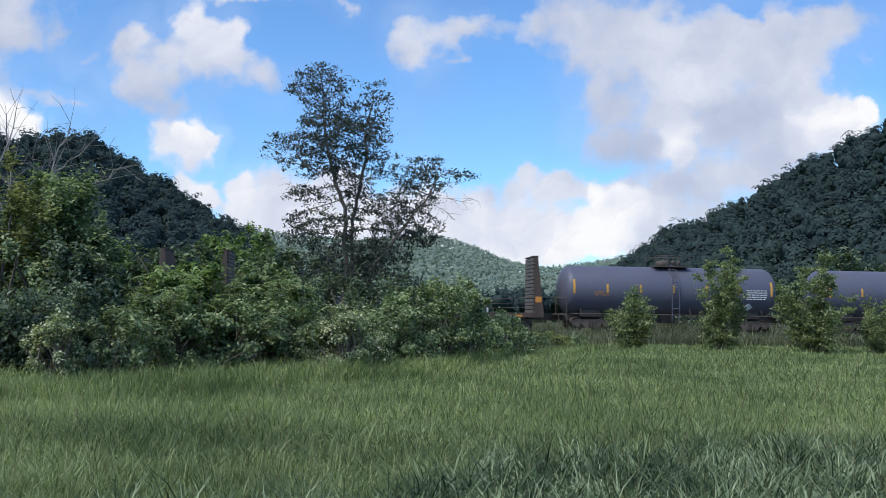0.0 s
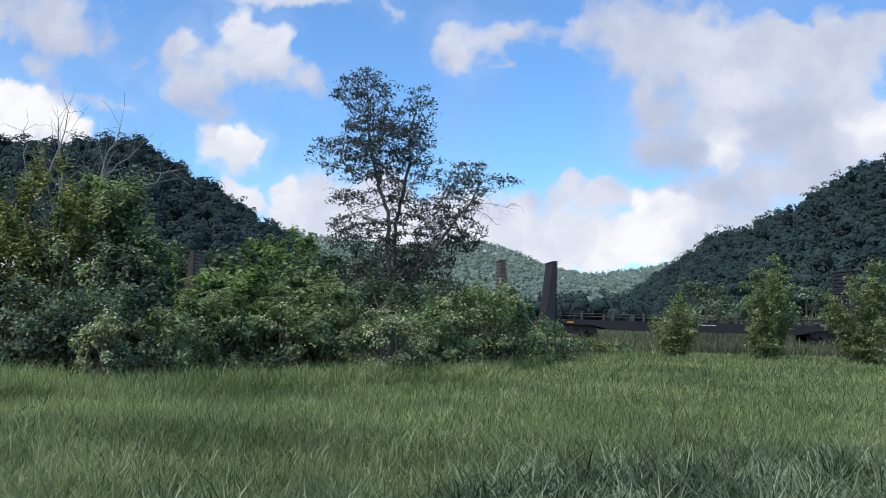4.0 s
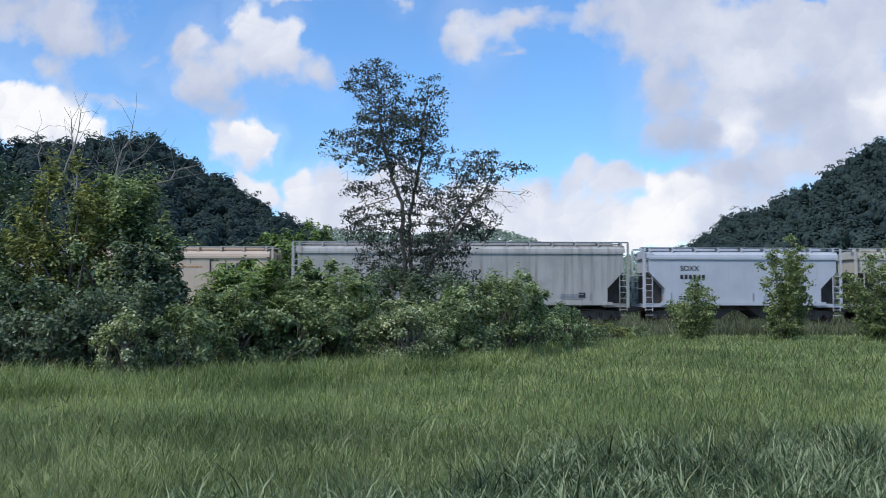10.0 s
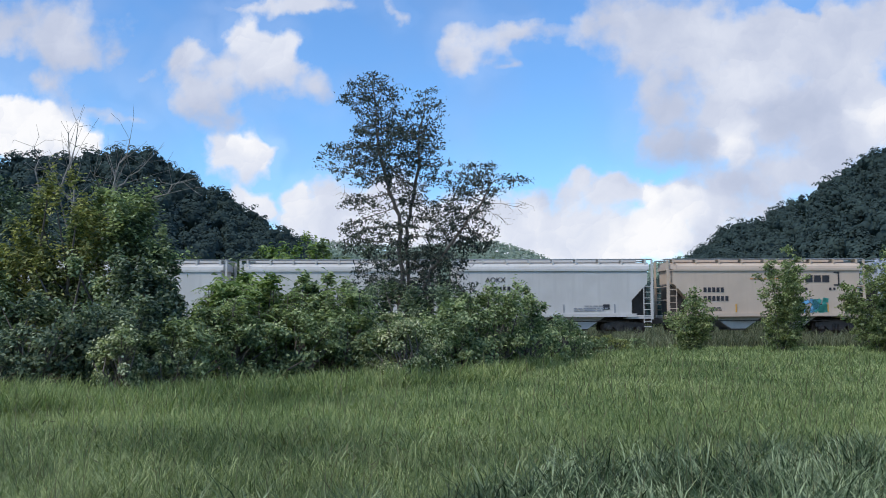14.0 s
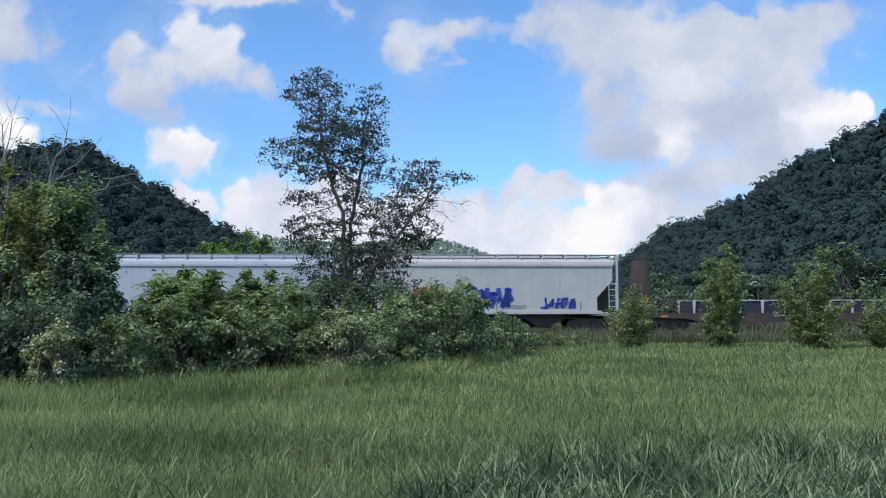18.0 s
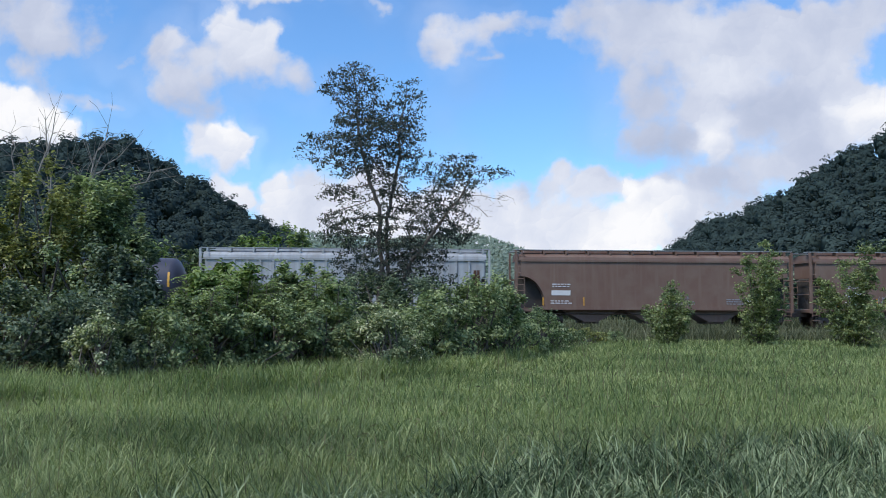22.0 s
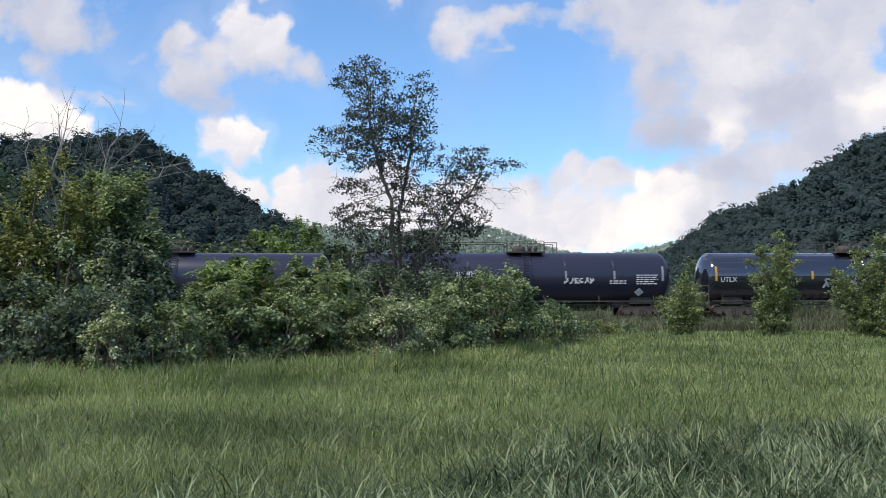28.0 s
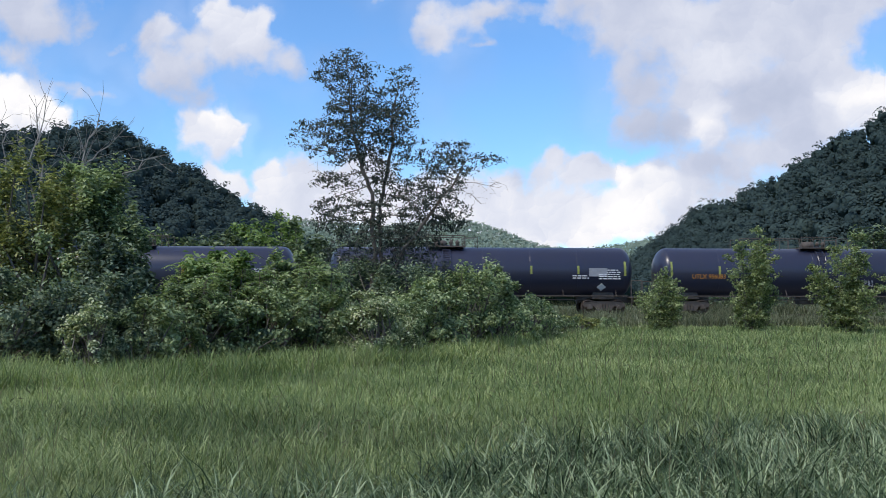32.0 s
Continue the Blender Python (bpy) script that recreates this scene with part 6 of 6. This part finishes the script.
def train():
    black = "black tank car with yellow reflective stripes"
    tank_car("tank_car", 23.2, 37.0, "faded", "faded blue-black tank car, dusty")
    tank_car("tank_car", 7.15, 20.9, "faded", "faded blue-black tank car, dusty, with orange lettering", marks=(("UTLX", 2.0, 2.35, 0.36, "orange"),), fittings=0.1)
    rusty = "empty rusty bulkhead flat car with planked ends"
    flat_car("flat_car", -13.35, 6.05, rusty + " and white stakes", stakes=True)
    flat_car("flat_car", -35.1, -16.0, rusty)
    flat_car("flat_car", -57.25, -37.9, "empty black bulkhead flat car", dark=True)
    flat_car("flat_car", -78.75, -59.35, rusty)
    c = tank_car("tank_car", -92.5, -81.0, "white", "short white tank car with black stripes and ladder", R=1.48, white=True, stripes="black", fittings=-0.3,
             marks=(("358", 3.1, 2.35, 0.3, "black"),))
    shell_panel(c, 2.75, 1.75, 0.7, 0.28, MARK["yellow"], 1.48, 2.56)
    shell_panel(c, -1.9, 2.35, 0.3, 0.3, MARK["grey"], 1.48, 2.56, "data_panel")
    w = "clean off-white covered hopper car"
    hopper("hopper_car", -105.6, -93.6, "white", w, marks=mk("AOKX", "481321", 2.0, 3.3), chute="white")
    hopper("hopper_car", -118.2, -106.3, "white", w, marks=mk("AOKX", "481262", 2.0, 3.3), chute="white")
    c = hopper("hopper_car", -130.95, -119.2, "warm", "warm grey hopper car with curved end openings and spray tags", ends="curve", marks=mk("MCEX", "330087", 2.1, 2.62, 0.36, gap=0.44), chute="rust")
    scrawl(c, -2.2, 1.75, 1.5, 0.45, MARK["black"], seed=3, thick=0.04)
    scrawl(c, 1.2, 1.9, 1.4, 0.3, MARK["black"], seed=5, thick=0.05)
    hopper("hopper_car", -143.75, -131.6, "cool", "bluish white covered hopper car", marks=mk("SOXX", "------", 2.3, 3.3))
    c = hopper("hopper_car", -164.65, -144.45, "dirty", "long grey covered hopper car streaked with dirt", ends="square", bays=4, tall=0.32, marks=mk("VTGX", "1211", 3.4, 2.85, 0.36, gap=0.45), reach=0.5)
    part("data_panel", box(bmesh.new(), -3.9, -3.4, -1.58, -1.565, 1.7, 2.05), MARK["grey"], c)
    part("data_panel", box(bmesh.new(), -5.4, -5.1, -1.58, -1.565, 2.4, 2.65), MARK["grey"], c)
    tan = "beige covered hopper car with a dark emblem in brackets"
    for a, b, tag in ((-177.3, -165.6, False), (-203.0, -190.85, True)):
        c = hopper("hopper_car", a, b, "beige", tan + (" and graffiti" if tag else ""), chute="warm")
        plain_mark(c, (b - a) / 2, 2.25, 2.7, "black", "" if tag else "243692")
        logo(c, (b - a) / 2, 7.9, 3.35)
        small_print(c, -1.0, 3.35, 2.6, 1, MARK["orange"])
        if tag:
            scrawl(c, 0.9, 1.7, 2.2, 0.75, MARK["sky"], seed=8, edge=MARK["black"], thick=0.2)
            scrawl(c, 2.8, 1.75, 0.9, 0.8, MARK["teal"], seed=9, thick=0.24, letters=2)
    hopper("hopper_car", -190.2, -178.1, "cool", "bluish white covered hopper car", marks=mk("SOXX", "------", 2.3, 3.3))
    hopper("hopper_car", -215.8, -203.7, "white", w, marks=mk("AOKX", "------", 2.0, 3.3), chute="white")
    hopper("hopper_car", -228.4, -216.6, "white", w, chute="white")
    hopper("hopper_car", -241.2, -229.0, "white", w, marks=mk("SOXX", "325066", 2.2, 3.3), chute="white")
    flat_car("flat_car", -261.8, -242.05, rusty + " and white stakes", stakes=True)
    c = hopper("hopper_car", -279.3, -263.1, "white", "off-white covered hopper car with red and blue graffiti", ends="square", bays=3, tall=0.12, marks=mk("MWCX", "481348", 1.85, 3.0))
    h = 8.1
    scrawl(c, -h + 3.7, 2.15, 1.8, 1.25, MARK["red"], seed=12, edge=MARK["white"], thick=0.24, letters=3)
    scrawl(c, -h + 6.9, 2.1, 2.7, 1.25, MARK["blue"], seed=14, edge=MARK["sky"], thick=0.26, letters=4)
    scrawl(c, -h + 11.3, 1.75, 2.2, 0.6, MARK["blue"], seed=15, thick=0.12, letters=5)
    c = hopper("hopper_car", -296.35, -280.0, "cool", "pale blue-grey covered hopper car with blue tags along the sill", ends="curve", bays=3, tall=0.12, marks=mk("NAHX", "69331", 2.1, 2.8, gap=0.48), chute="old")
    scrawl(c, -h + 0.7, 2.75, 1.1, 0.9, MARK["blue"], seed=21, thick=0.05, letters=5)
    scrawl(c, -h + 3.3, 1.75, 0.9, 0.6, MARK["blue"], seed=22, thick=0.05)
    scrawl(c, -h + 4.4, 1.65, 1.8, 0.4, MARK["grey"], seed=23, thick=0.05, letters=5)
    scrawl(c, -h + 10.2, 1.7, 1.6, 0.5, MARK["blue"], seed=24, thick=0.07, letters=6)
    scrawl(c, -h + 9.0, 1.6, 0.9, 0.3, MARK["orange"], seed=25, thick=0.05)
    for a, b in ((-314.6, -297.05), (-332.55, -315.5)):
        c = hopper("hopper_car", a, b, "brown", "rust-brown covered hopper car with a white stencil panel", ends="curve", bays=3, tall=0.12, chute="brown")
        hh = (b - a) / 2
        small_print(c, -hh + 2.3, 2.62, 1.1, 2, MARK["white"])
        bm = box(bmesh.new(), -hh + 2.25, -hh + 3.4, -1.572, -1.566, 1.95, 2.25)
        part("stencil_panel", bm, MARK["white"], c)
        scrawl(c, -hh + (4.0 if a > -320 else 9.0), 1.8, 1.6, 0.5, MARK["grey"], seed=int(-a), thick=0.035, letters=4)
    c = hopper("hopper_car", -351.2, -333.9, "old", "old grey ribbed hopper car with peeling paint and rust", ends="square", ribs=True, bays=3, tall=0.12, chute="old",
               marks=(("MW CX", 3.35, 2.9, 0.42, "black"), ("462 267", 3.2, 2.4, 0.38, "black")))
    for x, z, w_, h_ in ((-h + 0.4, 3.4, 0.5, 0.8), (h - 0.6, 2.6, 0.4, 2.0), (-1.6, 1.6, 0.25, 0.4), (2.5, 1.5, 0.9, 0.15), (-4.4, 1.5, 0.6, 0.2)):
        scrawl(c, x, z, w_, h_, M["rust_spot"], seed=int(x * 7) + 60, thick=0.16, letters=2)
    scrawl(c, 0.3, 1.8, 1.2, 0.4, MARK["black"], seed=71, thick=0.03, letters=5)
    c = tank_car("tank_car", -371.2, -352.2, "slate", "dusty slate-black tank car with yellow stripes and a yellow tag", marks=(("GATX 24342", 1.6, 2.25, 0.34, "white"),), fittings=0.4)
    scrawl(c, -4.8, 2.15, 2.3, 0.5, MARK["olive"], seed=79, y=-1.5, thick=0.08, letters=5)
    tank_car("tank_car", -392.2, -373.0, "black", black + " and a long top railing", rail="full", marks=(("TILX 306830", 1.7, 2.25, 0.36, "white"),))
    c = tank_car("tank_car", -413.1, -394.05, "gloss", "glossy new black tank car mirroring the sky", marks=(("UTLX", 1.0, 2.4, 0.4, "white"),), rail="long")
    shell_panel(c, 1.9, 2.4, 0.75, 0.45, MARK["yellow"], 1.5, 2.58)
    scrawl(c, -2.4, 2.2, 2.2, 0.6, MARK["grey"], seed=81, y=-1.53, thick=0.12, letters=4)
    c = tank_car("tank_car", -433.85, -414.9, "black", "black tank car with pale spray tags", rail="long", marks=(("UTLX", 1.8, 2.35, 0.34, "orange"),), fittings=0.6, stripes="grey")
    scrawl(c, -4.0, 2.75, 1.5, 0.4, MARK["white"], seed=91, y=-1.54, thick=0.045, letters=5)
    scrawl(c, -2.4, 2.4, 1.1, 0.35, MARK["grey"], seed=92, y=-1.54, thick=0.05, letters=4)
    scrawl(c, 2.8, 2.35, 1.8, 0.35, MARK["white"], seed=93, y=-1.54, thick=0.06, letters=6)
    tank_car("tank_car", -454.6, -435.5, "black", black, marks=(("CBTX 784114", 1.05, 2.6, 0.38, "white"),), fittings=0.3)
    c = tank_car("tank_car", -475.4, -456.2, "black", "black tank car with orange lettering and grey tags", rail="long", marks=(("UTLX 956083", 2.0, 2.3, 0.36, "orange"),), stripes="olive", fittings=0.5)
    scrawl(c, 1.0, 1.9, 2.6, 0.5, MARK["grey"], seed=95, y=-1.5, thick=0.04, letters=7)
    c = tank_car("tank_car", -495.3, -476.8, "black", "black tank car with an orange panel", rail="long", stripes="olive", marks=(("UTLX", 1.2, 2.3, 0.34, "orange"),), fittings=-2.2)
    shell_panel(c, -1.6, 2.3, 0.8, 0.3, MARK["yellow"], 1.5, 2.58)
    shell_panel(c, 6.9, 2.55, 1.1, 0.5, MARK["grey"], 1.5, 2.58, "data_panel")
    tank_car("tank_car", -516.0, -497.3, "black", black, rail="long")


M["rust_spot"] = plain("rust_spot", (0.11, 0.055, 0.035), 0.9, vary=0.4, scale=5)
train()


# ---- what moves ----
def motions():
    """The train rolls by at a steady speed; the wheels turn while they cross the open valley."""
    middle = {}
    for car, q in MOVING:
        middle[car] = q
        walk(car, [(t, on_track(q + SPEED * t, 1.1, RAIL_Z)) for t in (0.0, 16.0, 32.0)])
    for w, car, dx in WHEELS:
        q = middle[car]
        first = max(0.0, (-42.0 - q) / SPEED)
        last = min(32.0, (42.0 - q) / SPEED)
        n0, n1 = round(first * FPS), round(last * FPS)
        turn = math.degrees(SPEED / 0.457 / FPS)
        rows = [(0.0, pose(dx, 0, 0.46))] if n0 > 0 else []
        rows += [(k / FPS, pose(dx, 0, 0.46, 0, (k - n0) * turn % 360, 0)) for k in range(n0, n1 + 1)]
        if n1 < 32 * FPS:
            rows.append((32.0, pose(dx, 0, 0.46, 0, (n1 - n0) * turn % 360, 0)))
        walk(w, rows)


motions()
